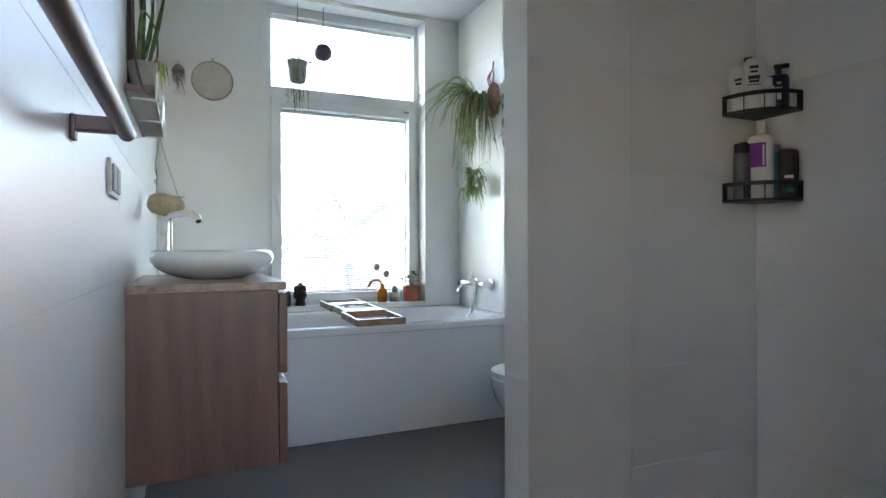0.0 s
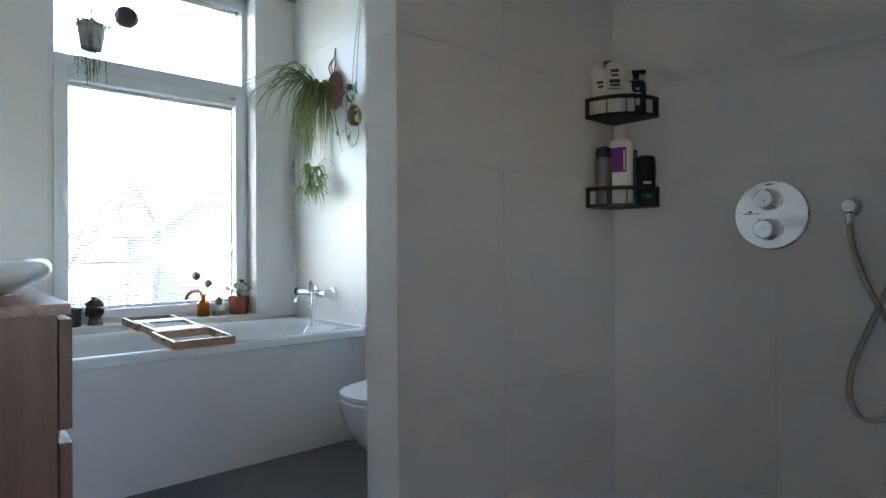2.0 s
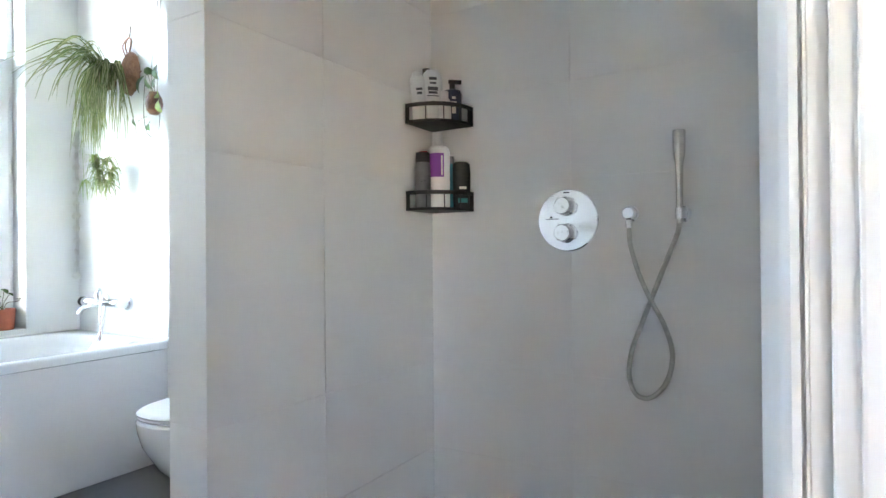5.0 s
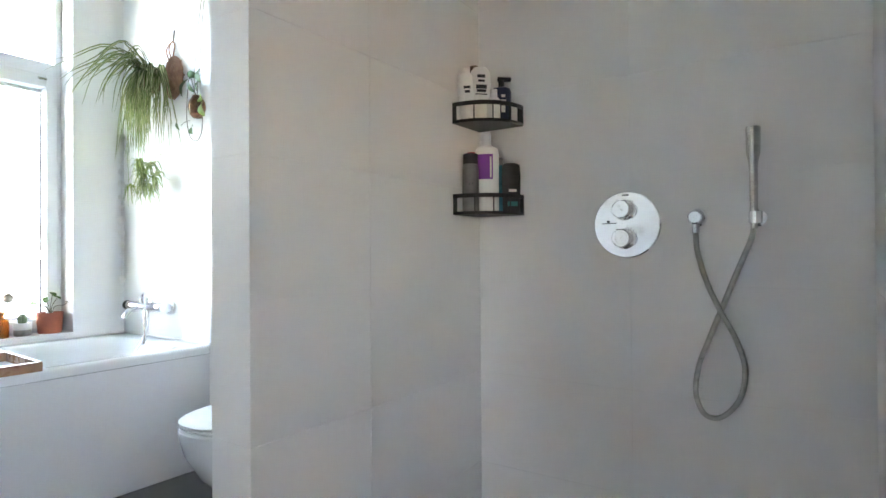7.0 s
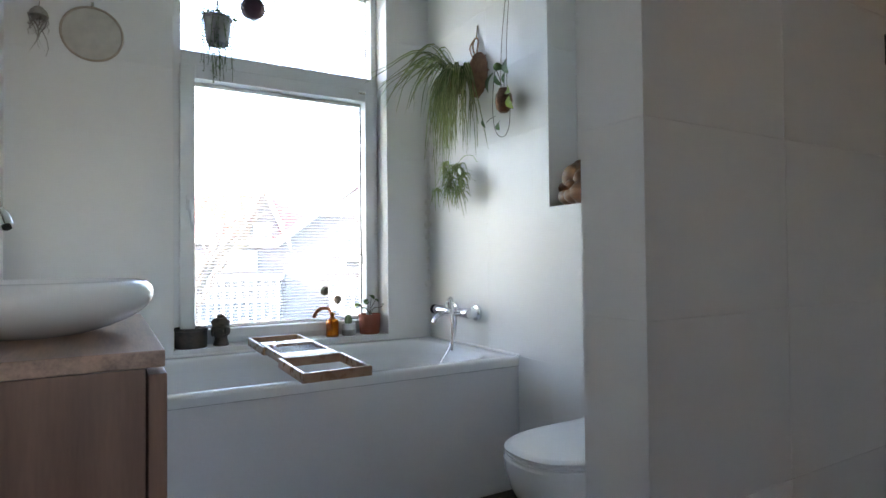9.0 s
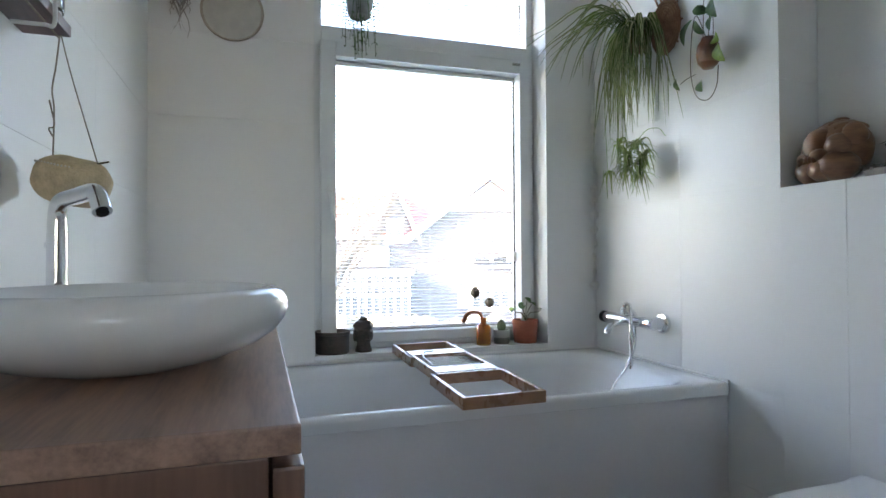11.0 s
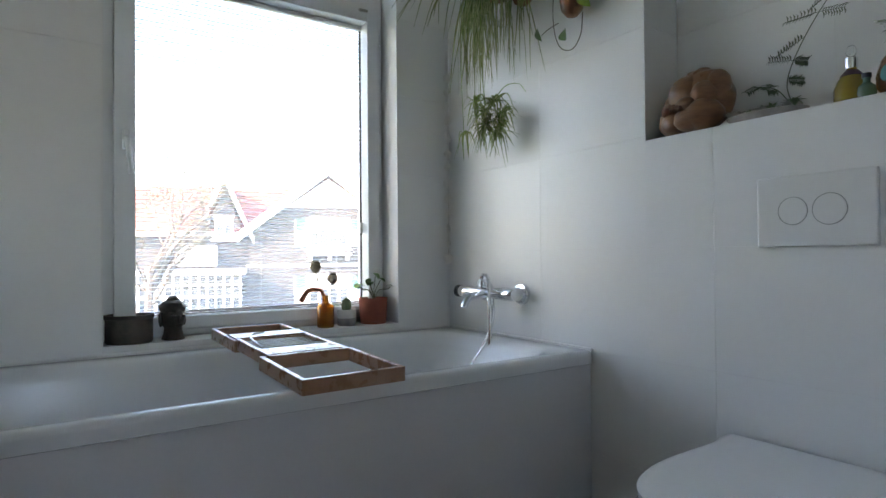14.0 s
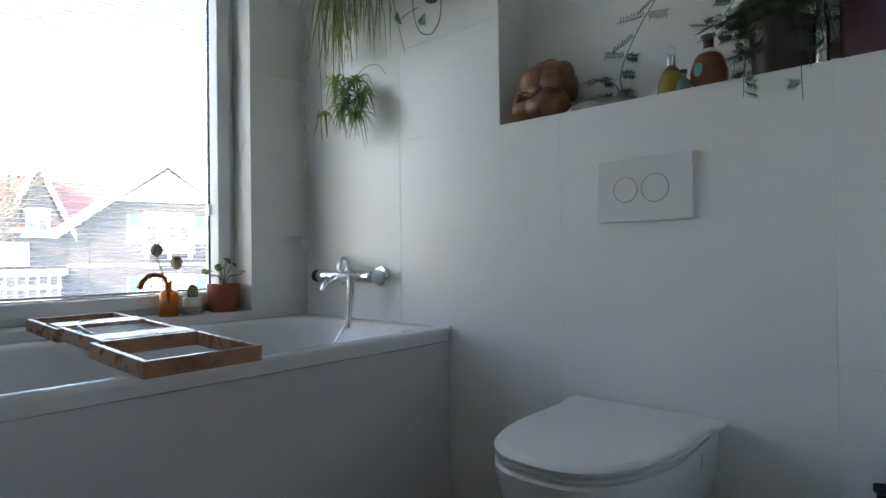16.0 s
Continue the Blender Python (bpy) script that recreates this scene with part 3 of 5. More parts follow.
def lid_ring(length, width, z, flare=0.0):
    """A rounded outline whose back corners widen towards the hinge."""
    pts = dshape(length, width, z, n=40, back=0.012)
    back = [Vector((-0.012, -width / 2 - flare, z)), Vector((-0.055, -width / 2 - flare * 0.85, z)), Vector((-0.085, -width / 2 - flare * 0.25, z)), Vector((-0.12, -width / 2, z))]
    return [*back, *pts[1:-1], *[Vector((p.x, -p.y, p.z)) for p in back[::-1]]]


bm = bmesh.new()
loft(bm, [lid_ring(l, w, z) for l, w, z in ((0.500, 0.345, 0.4015), (0.518, 0.362, 0.403), (0.520, 0.364, 0.409), (0.514, 0.358, 0.412))])
part("seat", bm, LACQ, wc)
bm = bmesh.new()
loft(bm, [lid_ring(l, w, z, f) for l, w, z, f in ((0.506, 0.350, 0.4145, 0.012), (0.522, 0.366, 0.416, 0.016), (0.524, 0.368, 0.423, 0.018), (0.518, 0.362, 0.4275, 0.016), (0.500, 0.344, 0.430, 0.012))])
part("lid", bm, LACQ, wc)
for y in (-0.15, 0.15):
    part("hinge", boxes((-0.038, -0.014, y - 0.02, y + 0.02, 0.399, 0.416, 0.003)), LACQ, wc)
bm = bmesh.new()
tube(bm, [(-0.155, -0.1815, 0.385), (-0.135, -0.1822, 0.380), (-0.130, -0.1815, 0.360), (-0.138, -0.1785, 0.338)], 0.0016, 6)
part("side_cap_edge", bm, GREYP, wc, "thin dark edge of the side cap")
plate = thing("flush_plate", (XR, 1.930, 0.984), "white dual flush plate with two round buttons", "flush plate")
part("plate", boxes((-0.013, 0, -0.125, 0.125, -0.083, 0.083, 0.004)), LACQ, plate)
for y, r in ((0.043, 0.032), (-0.034, 0.035)):
    bm = bmesh.new()
    lathe(bm, [(0, 0), (r - 0.0012, 0), (r - 0.0012, 0.0006), (r - 0.002, 0.0012), (0, 0.0013)], seg=40)
    bm.transform(pose(-0.013, y, 0, 0, -90, 0))
    bt = part("button", bm, LACQ, plate)
    bm = bmesh.new()
    tube(bm, [(-0.0132, y + r * math.cos(a), r * math.sin(a)) for a in (2 * math.pi * k / 48 for k in range(49))], 0.0009, 6, n=1)
    part("button_ring", bm, GREYP, bt)
brush = thing("toilet_brush", (1.53, 1.445, 0), "black toilet brush in its holder on the floor", "toilet brush")
bm = bmesh.new()
lathe(bm, [(0, 0), (0.048, 0), (0.05, 0.006), (0.046, 0.24), (0.040, 0.246), (0.0, 0.246)])
part("holder", bm, BLACK, brush)
bm = bmesh.new()
lathe(bm, [(0, 0.246), (0.036, 0.246), (0.036, 0.254), (0.008, 0.26), (0.008, 0.37), (0.013, 0.375), (0.013, 0.387), (0, 0.39)])
part("handle", bm, BLACK, brush)

# vanity with basin
VY0, VY1, VX = 1.488, 2.174, 0.119
van = thing("vanity_cabinet", (0, 0, 0), "brown oak wall-hung vanity cabinet with two drawers", "vanity")
part("body", boxes((XL + 0.001, VX - 0.003, VY0, VY1, 0.330, 0.855, 0.0015)), WOOD, van)
for z0, z1 in ((0.334, 0.576), (0.606, 0.846)):
    dr = part("drawer_front", boxes((VX, VX + 0.025, VY0 + 0.001, VY1 + 0.001, z0, z1, 0.003)), WOOD, van)
part("grip_strip", boxes((VX - 0.002, VX + 0.019, VY0 - 0.001, VY1, 0.578, 0.590, 0.002), (VX - 0.002, VX + 0.002, VY0, VY1, 0.590, 0.606)), LACQ, van, "pale bevelled grip strip between the drawers")
top = thing("vanity_worktop", (0, 0, 0.856), "brown oak worktop with streaked grain", "worktop")
part("board", boxes((XL + 0.001, VX + 0.022, VY0 - 0.003, VY1 + 0.002, 0, 0.024, 0.002)), WOODTOP, top)
basin = thing("vessel_basin", (-0.050, 1.820, 0.880), "white ceramic vessel basin on the oak worktop", "basin")
bm = bmesh.new()
prof = [(0.0, 0.0), (0.080, 0.0), (0.092, 0.002), (0.128, 0.012), (0.162, 0.027), (0.182, 0.041), (0.192, 0.054), (0.196, 0.067), (0.195, 0.079), (0.190, 0.088), (0.182, 0.0935), (0.172, 0.095), (0.160, 0.088), (0.135, 0.056), (0.09, 0.034), (0.03, 0.025), (0.0, 0.024)]
lathe(bm, prof, seg=64, sy=1.06)
part("bowl", bm, CERAM, basin)
bm = bmesh.new()
lathe(bm, [(0, 0.027), (0.022, 0.028), (0.022, 0.032), (0, 0.034)])
part("waste", bm, CHROME, basin)
faucet = thing("basin_tap", (-0.194, 2.065, 0.880), "tall chrome basin tap beside the vessel basin", "tap", rz=-58)
bm = bmesh.new()
lathe(bm, [(0, 0), (0.026, 0), (0.026, 0.006), (0.016, 0.010), (0.0135, 0.19), (0.0, 0.19)], seg=20)
part("stem", bm, CHROME, faucet)
bm = bmesh.new()
tube(bm, [(0, 0, 0.17), (0.002, 0, 0.206), (0.022, 0, 0.222), (0.08, 0, 0.225), (0.145, 0, 0.226), (0.170, 0, 0.219), (0.188, 0, 0.196)], 0.0128, 14)
part("spout", bm, CHROME, faucet)
bm = bmesh.new()
lathe(bm, [(0.0, 0), (0.008, 0), (0.008, 0.001), (0, 0.0015)], seg=16)
bm.transform(pose(0.189, 0, 0.1945, 180, -38, 0))
part("aerator", bm, BLACK, faucet)
part("lever", boxes((-0.05, 0.004, -0.005, 0.005, 0.150, 0.160, 0.003)), CHROME, faucet)

# wall shelf and mirror over the vanity
shelf = thing("wall_shelf", (0, 0, 1.410), "dark stained wall shelf over the vanity", "shelf")
part("board", boxes((XL + 0.001, -0.212, VY0, 2.20, 0, 0.020, 0.002)), SHELFW, shelf)
for y in (1.50, 1.80, 2.10):
    bm = bmesh.new()
    tube(bm, [(-0.209, y, 0.055), (-0.209, y, -0.012), (-0.225, y, -0.016), (-0.27, y, -0.016)], 0.0035, 10)
    part("clear_clip", bm, LACQ, shelf, "pale glossy clip at the board edge")
mirr = thing("wall_mirror", (0, 0, 1.46), "tall mirror in a thin dark frame on the tiled wall", "mirror")
part("glass", boxes((XL + 0.001, XL + 0.010, 1.60, 2.10, 0.01, 0.89)), MIRROR, mirr)
part("frame", boxes((XL + 0.001, XL + 0.018, 1.585, 1.60, 0, 0.90, 0.002), (XL + 0.001, XL + 0.018, 2.10, 2.115, 0, 0.90, 0.002),
                    (XL + 0.001, XL + 0.018, 1.60, 2.10, 0, 0.012, 0.002), (XL + 0.001, XL + 0.018, 1.60, 2.10, 0.888, 0.90, 0.002)), BLACK, mirr)
snake = thing("potted_snake_plant", (-0.245, 1.56, 1.430), "grey pot with upright leaves on the dark shelf", "potted plant")
bm = bmesh.new()
lathe(bm, [(0, 0), (0.030, 0), (0.038, 0.07), (0.039, 0.078), (0.034, 0.078), (0.032, 0.066), (0, 0.066)])
part("pot", bm, GREYP, snake)
rnd = random.Random(4)
for k in range(9):
    a = rnd.uniform(0, 6.28)
    bm = bmesh.new()
    h, out = rnd.uniform(0.12, 0.34), rnd.uniform(0.3, 1.2)
    tip = Vector((0.045 * math.cos(a) * out + 0.025, 0.11 * math.sin(a) * out, 0.07 + h))
    b0 = Vector((0.014 * math.cos(a), 0.014 * math.sin(a), 0.066))
    bend = Vector((rnd.uniform(0, 0.02), rnd.uniform(-0.03, 0.03), 0.03))
    strip(bm, [b0.lerp(tip, t) + bend * math.sin(3.1 * t) for t in (0, .15, .3, .45, .6, .8, 1)], 0.0065, 0.3, side=Vector((0.5, 1, 0)).normalized())
    part("leaf", bm, [LEAF, LEAF], snake)
bm = bmesh.new()
tube(bm, [(0.02, 0.0, 0.07), (0.035, 0.05, 0.12), (0.03, 0.06, 0.20), (0.005, 0.02, 0.235), (0.0, -0.05, 0.20), (0.01, -0.07, 0.15)], 0.0028, 8)
part("stem", bm, LEAF, snake)
bm = bmesh.new()
for k in range(16):
    a, l = rnd.uniform(0, 6.28), rnd.uniform(0.03, 0.075)
    c = Vector((0.036, 0.05, 0.075))
    d = Vector((abs(math.cos(a)) * 0.5, math.sin(a) * 0.7, 0))
    strip(bm, [c, c + d * l * 0.7 + Vector((0, 0, 0.02)), c + d * l + Vector((0, 0, -rnd.uniform(0.0, 0.055)))], 0.005, 0.3)
part("trailing_leaves", bm, [LEAF2, SPCREAM], snake)
jar = thing("glass_jar", (-0.235, 2.14, 1.430), "clear glass jar with a pale lid on the shelf", "jar")
bm = bmesh.new()
lathe(bm, [(0, 0), (0.027, 0), (0.028, 0.004), (0.028, 0.105), (0.024, 0.112), (0.024, 0.104), (0.025, 0.006), (0, 0.005)])
part("glass", bm, GLASS, jar)
bm = bmesh.new()
lathe(bm, [(0, 0.112), (0.028, 0.112), (0.028, 0.130), (0, 0.134)])
part("lid", bm, LACQ, jar)
for y, h, m, lab in ((2.07, 0.13, GREENG, "small green glass bottle on the shelf"), (2.00, 0.10, WHITEP, "small white ceramic bottle on the shelf")):
    bt = thing("bottle", (-0.236, y, 1.430), lab, "bottle")
    bm = bmesh.new()
    lathe(bm, [(0, 0), (0.024, 0), (0.025, 0.004), (0.025, h * 0.6), (0.010, h * 0.78), (0.010, h), (0, h)])
    part("glass", bm, m, bt)
sponge = thing("hanging_sponge", (-0.207, 2.185, 1.145), "beige oval sponge hung on twine from the shelf", "sponge", rz=-22)
bm = bmesh.new()
ball(bm, (0, 0, 0.004), 0.067, 0.034, 0.043, 28, rough=0.05)
for v in bm.verts:                      # blunt, pebble-like ends
    u = min(1.0, (v.co.x / 0.067) ** 2)
    v.co *= 1 + 0.55 * u * max(0.0, 1 - u)
bm.transform(pose(0, 0, 0, 0, 12, 0))
part("body", bm, LOOFAH, sponge)
bm = bmesh.new()
for k in range(18):
    t = -0.85 + 1.7 * k / 17
    ball(bm, (0.066 * t, -0.028 * math.sqrt(max(0.05, 1 - t * t)), 0.028 - 0.014 * t), 0.0022, seg=6)
part("stitching", bm, LINEN, sponge)
bm = bmesh.new()
tube(bm, [(-0.035, 0, 0.045), (-0.033, 0, 0.13), (-0.040, 0.004, 0.17), (-0.03, 0, 0.21), (-0.022, 0.0, 0.272)], 0.0014, 6)
tube(bm, [(0.050, 0, 0.030), (0.0, 0, 0.19), (-0.022, 0, 0.272)], 0.0012, 6)
tube(bm, [(-0.035, 0, 0.085), (-0.045, 0.003, 0.10), (-0.03, -0.003, 0.105), (-0.042, 0, 0.15)], 0.0014, 6)
tube(bm, [(0.045, 0, 0.034), (0.075, -0.008, 0.036)], 0.0016, 6, n=1)
part("twine", bm, TWINE, sponge)
cord = thing("shelf_cord", (-0.222, VY0, 1.4), "dark cord tied along the underside of the shelf", "cord")
bm = bmesh.new()
tube(bm, [(-0.050, 0.10, 0.40), (-0.046, 0.05, 0.22), (-0.036, -0.005, 0.10), (-0.018, -0.012, 0.02), (0.0, -0.004, 0.002), (0.003, 0.05, 0.0035)], 0.0045, 8, r1=0.003)
part("strap", bm, SHELFW, cord)
bm = bmesh.new()
tube(bm, [(0.003, 0.05, 0.0035), (0.0, 0.30, 0.002), (-0.004, 0.55, 0.0035), (-0.006, 0.70, 0.0035)], 0.0018, 6)
part("twine", bm, TWINE, cord)

# rail and switches on the west wall
rail = thing("towel_rail", (0, 0, 1.160), "dark bronze towel rail on the tiled wall", "towel rail")
bm = bmesh.new()
tube(bm, [(-0.218, 0.06, 0), (-0.218, 0.735, 0)], 0.0125, 20, n=1)
part("bar", bm, RAILM, rail)
for y in (0.10, 0.70):
    part("arm", boxes((XL + 0.006, -0.218, y - 0.009, y + 0.009, -0.008, 0.016, 0.003)), RAILM, rail)
    part("wall_plate", boxes((XL + 0.0005, XL + 0.008, y - 0.012, y + 0.012, -0.021, 0.0165, 0.003)), RAILM, rail)
sw = thing("wall_switch", (XL, 1.19, 1.135), "white double wall switch with grey rockers", "switch")
part("surround", boxes((0.0005, 0.009, -0.08, 0.08, -0.04, 0.04, 0.003)), WHITEP, sw)
for y in (-0.038, 0.038):
    part("rocker", boxes((0.009, 0.014, y - 0.028, y + 0.028, -0.029, 0.029, 0.003)), GREYP, sw)

# wall ornaments on the window wall
hoop = thing("embroidery_hoop", (0.012, YW, 1.978), "round linen hoop hung on the tiled wall", "wall ornament")
bm = bmesh.new()
tube(bm, [(0.113 * math.cos(a), -0.007, 0.113 * math.sin(a)) for a in (2 * math.pi * k / 40 for k in range(41))], 0.005, 8, n=1)
part("ring", bm, HOOPW, hoop)
bm = bmesh.new()
lathe(bm, [(0, 0), (0.111, 0), (0.111, 0.003), (0, 0.004)], seg=40)
bm.transform(pose(0, -0.004, 0, 90, 0, 0))
part("cloth", bm, LINEN, hoop)
part("clamp", boxes((-0.006, 0.006, -0.014, -0.004, 0.115, 0.135, 0.002)), STEEL, hoop)
jelly = thing("hanging_air_plant", (-0.172, YW - 0.036, 1.98), "grey shell with trailing air plant on the wall", "wall ornament")
bm = bmesh.new()
lathe(bm, [(0, 0.065), (0.014, 0.062), (0.030, 0.045), (0.035, 0.025), (0.033, 0.024), (0.026, 0.044), (0, 0.058)])
part("shell", bm, CONCR, jelly)
bm = bmesh.new()
for k in range(16):
    a = rnd.uniform(0, 6.28)
    h = rnd.uniform(0.06, 0.16)
    b0 = Vector((0.02 * math.cos(a), 0.02 * math.sin(a), 0.03))
    pts = [b0 + Vector((0.016 * math.sin(5 * t + k), 0.012 * math.cos(4 * t + 2 * k), -h * t)) for t in (0, .2, .4, .6, .8, 1)]
    strip(bm, pts, 0.0026, 0.5, side=Vector((1, 0, 0)))
part("tendrils", bm, [CONCR, CONCR], jelly)
bm = bmesh.new()
tube(bm, [(0, 0, 0.063), (0, 0.036, 0.10)], 0.0012, 6, n=1)
part("string", bm, TWINE, jelly)


# hanging pots in the window
def hanger(loc, z_top, r):
    bm = bmesh.new()
    for k in range(3):
        a = 2.1 * k + 0.4
        tube(bm, [(r * math.cos(a), r * math.sin(a), 0), (r * 0.5 * math.cos(a), r * 0.5 * math.sin(a), 0.11), (0, 0, 0.22), (0, 0, z_top)], 0.0016, 6, n=3)
    return bm


hp = thing("hanging_plant", (0.522, 3.455, 2.045), "grey pot with trailing plant hung in the window", "hanging plant")
bm = bmesh.new()
lathe(bm, [(0, 0), (0.046, 0), (0.05, 0.005), (0.062, 0.115), (0.066, 0.118), (0.066, 0.128), (0.058, 0.128), (0.056, 0.11), (0, 0.105)])
part("pot", bm, GREYP, hp)
part("hanger", hanger(None, ZC - 2.045, 0.06), TWINE, hp)
bm = bmesh.new()
rnd = random.Random(8)
for k in range(70):
    a = rnd.uniform(0, 6.28)
    r, drop = rnd.uniform(0.02, 0.075), rnd.choice((rnd.uniform(-0.05, 0.02), rnd.uniform(0.08, 0.30)))
    p0 = Vector((0.04 * math.cos(a), 0.04 * math.sin(a), 0.11))
    mid = Vector((r * math.cos(a), r * math.sin(a) * 0.9, 0.135))
    end = Vector((mid.x * 1.05 + rnd.uniform(-.02, .02), mid.y * 1.0, 0.12 - drop))
    pts = smooth_path([p0, mid, mid.lerp(end, 0.5) + Vector((rnd.uniform(-.01, .01), 0, 0)), end], 3)
    tube(bm, pts, 0.0012, 5, n=1)
    for q in pts[2:]:
        for s in range(2):
            d = Vector((rnd.uniform(-1, 1), rnd.uniform(-1, 1), rnd.uniform(-1, .3))).normalized() * rnd.uniform(0.008, 0.018)
            blade(bm, q, q + d, 0.006, n=2)
part("foliage", bm, LEAF, hp)
kok = thing("hanging_moss_ball", (0.687, 3.455, 2.198), "dark round moss ball hung on string in the window", "hanging ornament")
bm = bmesh.new()
ball(bm, (0, 0, 0.057), 0.057, 0.057, 0.055, 24, rough=0.1)
part("ball", bm, PLUM, kok)
bm = bmesh.new()
tube(bm, [(0.008, 0, 0.11), (0.004, 0, 0.25), (0, 0, ZC - 2.198)], 0.0015, 6)
tube(bm, [(-0.008, 0, 0.11), (-0.004, 0, 0.25), (0, 0, ZC - 2.198)], 0.0015, 6)
part("string", bm, TWINE, kok)

# sill things
lantern = thing("candle_tin", (0.404, 3.468, WZ0), "dark brown candle tin with raised rim on the sill", "candle holder")
bm = bmesh.new()
lathe(bm, [(0, 0), (0.068, 0), (0.070, 0.004), (0.070, 0.078), (0.074, 0.080), (0.074, 0.092), (0.068, 0.092), (0.066, 0.08), (0.064, 0.03), (0, 0.03)], seg=32)
part("tin", bm, BRONZE, lantern)
bud = bmesh.new()
ball(bud, (0, 0, 0.075), 0.038, 0.042, 0.048, 28, rough=0.06)
ball(bud, (0, 0.002, 0.108), 0.042, 0.044, 0.028, 24, rough=0.15)
ball(bud, (0, 0.002, 0.134), 0.019, 0.019, 0.014, 16, rough=0.1)
lathe(bud, [(0, 0), (0.035, 0), (0.036, 0.004), (0.029, 0.028), (0.027, 0.05), (0, 0.05)])
ball(bud, (0, -0.040, 0.070), 0.007, 0.009, 0.015, 10)
ball(bud, (0, -0.036, 0.050), 0.014, 0.008, 0.006, 10)
for s in (-1, 1):
    ball(bud, (0.041 * s, 0.004, 0.070), 0.007, 0.010, 0.026, 10)
    ball(bud, (0.016 * s, -0.034, 0.082), 0.011, 0.008, 0.005, 10)
head = part("carved_head", bud, BRONZE)
head.matrix_world = pose(0.535, 3.462, WZ0, 0, 0, 20)
tagged(head, "dark carved stone head ornament on the window sill", "statue")

vase = thing("amber_vase", (1.083, 3.455, WZ0), "amber glass bottle vase with dried poppy heads", "vase")
bm = bmesh.new()
lathe(bm, [(0, 0), (0.030, 0), (0.033, 0.004), (0.033, 0.078), (0.028, 0.090), (0.013, 0.098), (0.012, 0.118), (0.015, 0.120), (0.015, 0.124), (0.011, 0.124), (0.009, 0.10), (0.026, 0.086), (0.030, 0.076), (0.030, 0.007), (0, 0.006)], seg=30)
part("bottle", bm, AMBER, vase)
for tip, rr in (((-0.040, 0.0, 0.218), 0.022), ((0.028, -0.005, 0.172), 0.021)):
    bm = bmesh.new()
    tube(bm, [(0, 0, 0.02), (tip[0] * 0.2, 0, 0.12), (tip[0] * 0.7, tip[1], tip[2] * 0.82), tip], 0.002, 6)
    st = part("stem", bm, STEM, vase)
    bm = bmesh.new()
    lathe(bm, [(0, -0.004), (rr * 0.5, 0), (rr * 0.95, rr * 0.6), (rr, rr * 1.05), (rr * 0.8, rr * 1.6), (rr * 0.45, rr * 1.8), (rr * 0.62, rr * 2.0), (rr * 0.3, rr * 2.05), (0, rr * 1.95)], tip, seg=18, wob=0.15)
    part("seed_head", bm, POPPY, st)
bm = bmesh.new()
tube(bm, [(0, 0, 0.06), (-0.012, 0, 0.135), (-0.045, 0.0, 0.150), (-0.078, 0, 0.140), (-0.100, 0, 0.105)], 0.0055, 10, r1=0.010, n=8)
for v in bm.verts:
    v.co += Vector((1, 1, 1)) * 0.002 * noise.noise(v.co * 300)
part("curved_flower", bm, RUSTY, vase)
cac = thing("potted_cactus", (1.178, 3.470, WZ0), "small cactus in a two-tone grey pot on the sill", "potted plant")
bm = bmesh.new()
lathe(bm, [(0, 0), (0.034, 0), (0.036, 0.003), (0.037, 0.030)], seg=28)
part("pot_base", bm, CONCR, cac)
bm = bmesh.new()
lathe(bm, [(0.0, 0.030), (0.0372, 0.030), (0.038, 0.064), (0.034, 0.064), (0.033, 0.056), (0, 0.056)], seg=28)
part("pot_rim", bm, WHITEP, cac)
bm = bmesh.new()
rings = []
for k in range(10):
    t = k / 9
    r = 0.019 * math.sin(math.pi * (0.12 + 0.86 * t)) ** 0.6
    rings.append([Vector((math.cos(a) * r * (1 + 0.09 * math.cos(a * 11)), math.sin(a) * r * (1 + 0.09 * math.cos(a * 11)), 0.055 + 0.056 * t)) for a in (2 * math.pi * j / 44 for j in range(44))])
loft(bm, rings)
part("cactus", bm, CACTUS, cac)
pil = thing("potted_plant", (1.300, 3.472, WZ0), "round-leaved plant in a terracotta pot on the sill", "potted plant")
bm = bmesh.new()
lathe(bm, [(0, 0), (0.050, 0), (0.053, 0.004), (0.060, 0.100), (0.060, 0.106), (0.054, 0.106), (0.052, 0.09), (0, 0.088)], seg=32)
part("pot", bm, TERRA, pil)
bm = bmesh.new()
lathe(bm, [(0, 0.0885), (0.05, 0.0885), (0.04, 0.094), (0, 0.096)], wob=0.3)
part("soil", bm, SOIL, pil)
for i, (x, y, z, r, lm) in enumerate(((-0.068, -0.01, 0.155, 0.026, LEAF2), (-0.028, -0.03, 0.165, 0.020, LEAF), (0.012, 0.0, 0.195, 0.022, LEAF), (0.026, -0.02, 0.178, 0.020, LEAF), (-0.01, 0.02, 0.170, 0.018, LEAF), (0.072, -0.02, 0.150, 0.018, LEAF), (-0.05, 0.01, 0.148, 0.02, LEAF))):
    bm = bmesh.new()
    tube(bm, [(0.005, 0, 0.09), (x * 0.3, y * 0.3, 0.135), (x * 0.8, y * 0.8, z - 0.01), (x, y, z)], 0.0016, 6)
    st = part("stem", bm, STEM, pil)
    bm = bmesh.new()
    d = Vector((x, y - 0.03, -0.02)).normalized() * r
    blade(bm, Vector((x, y, z)) - d, Vector((x, y, z)) + d, r * 1.5, 0.12, n=6)
    part("leaf", bm, lm, st)

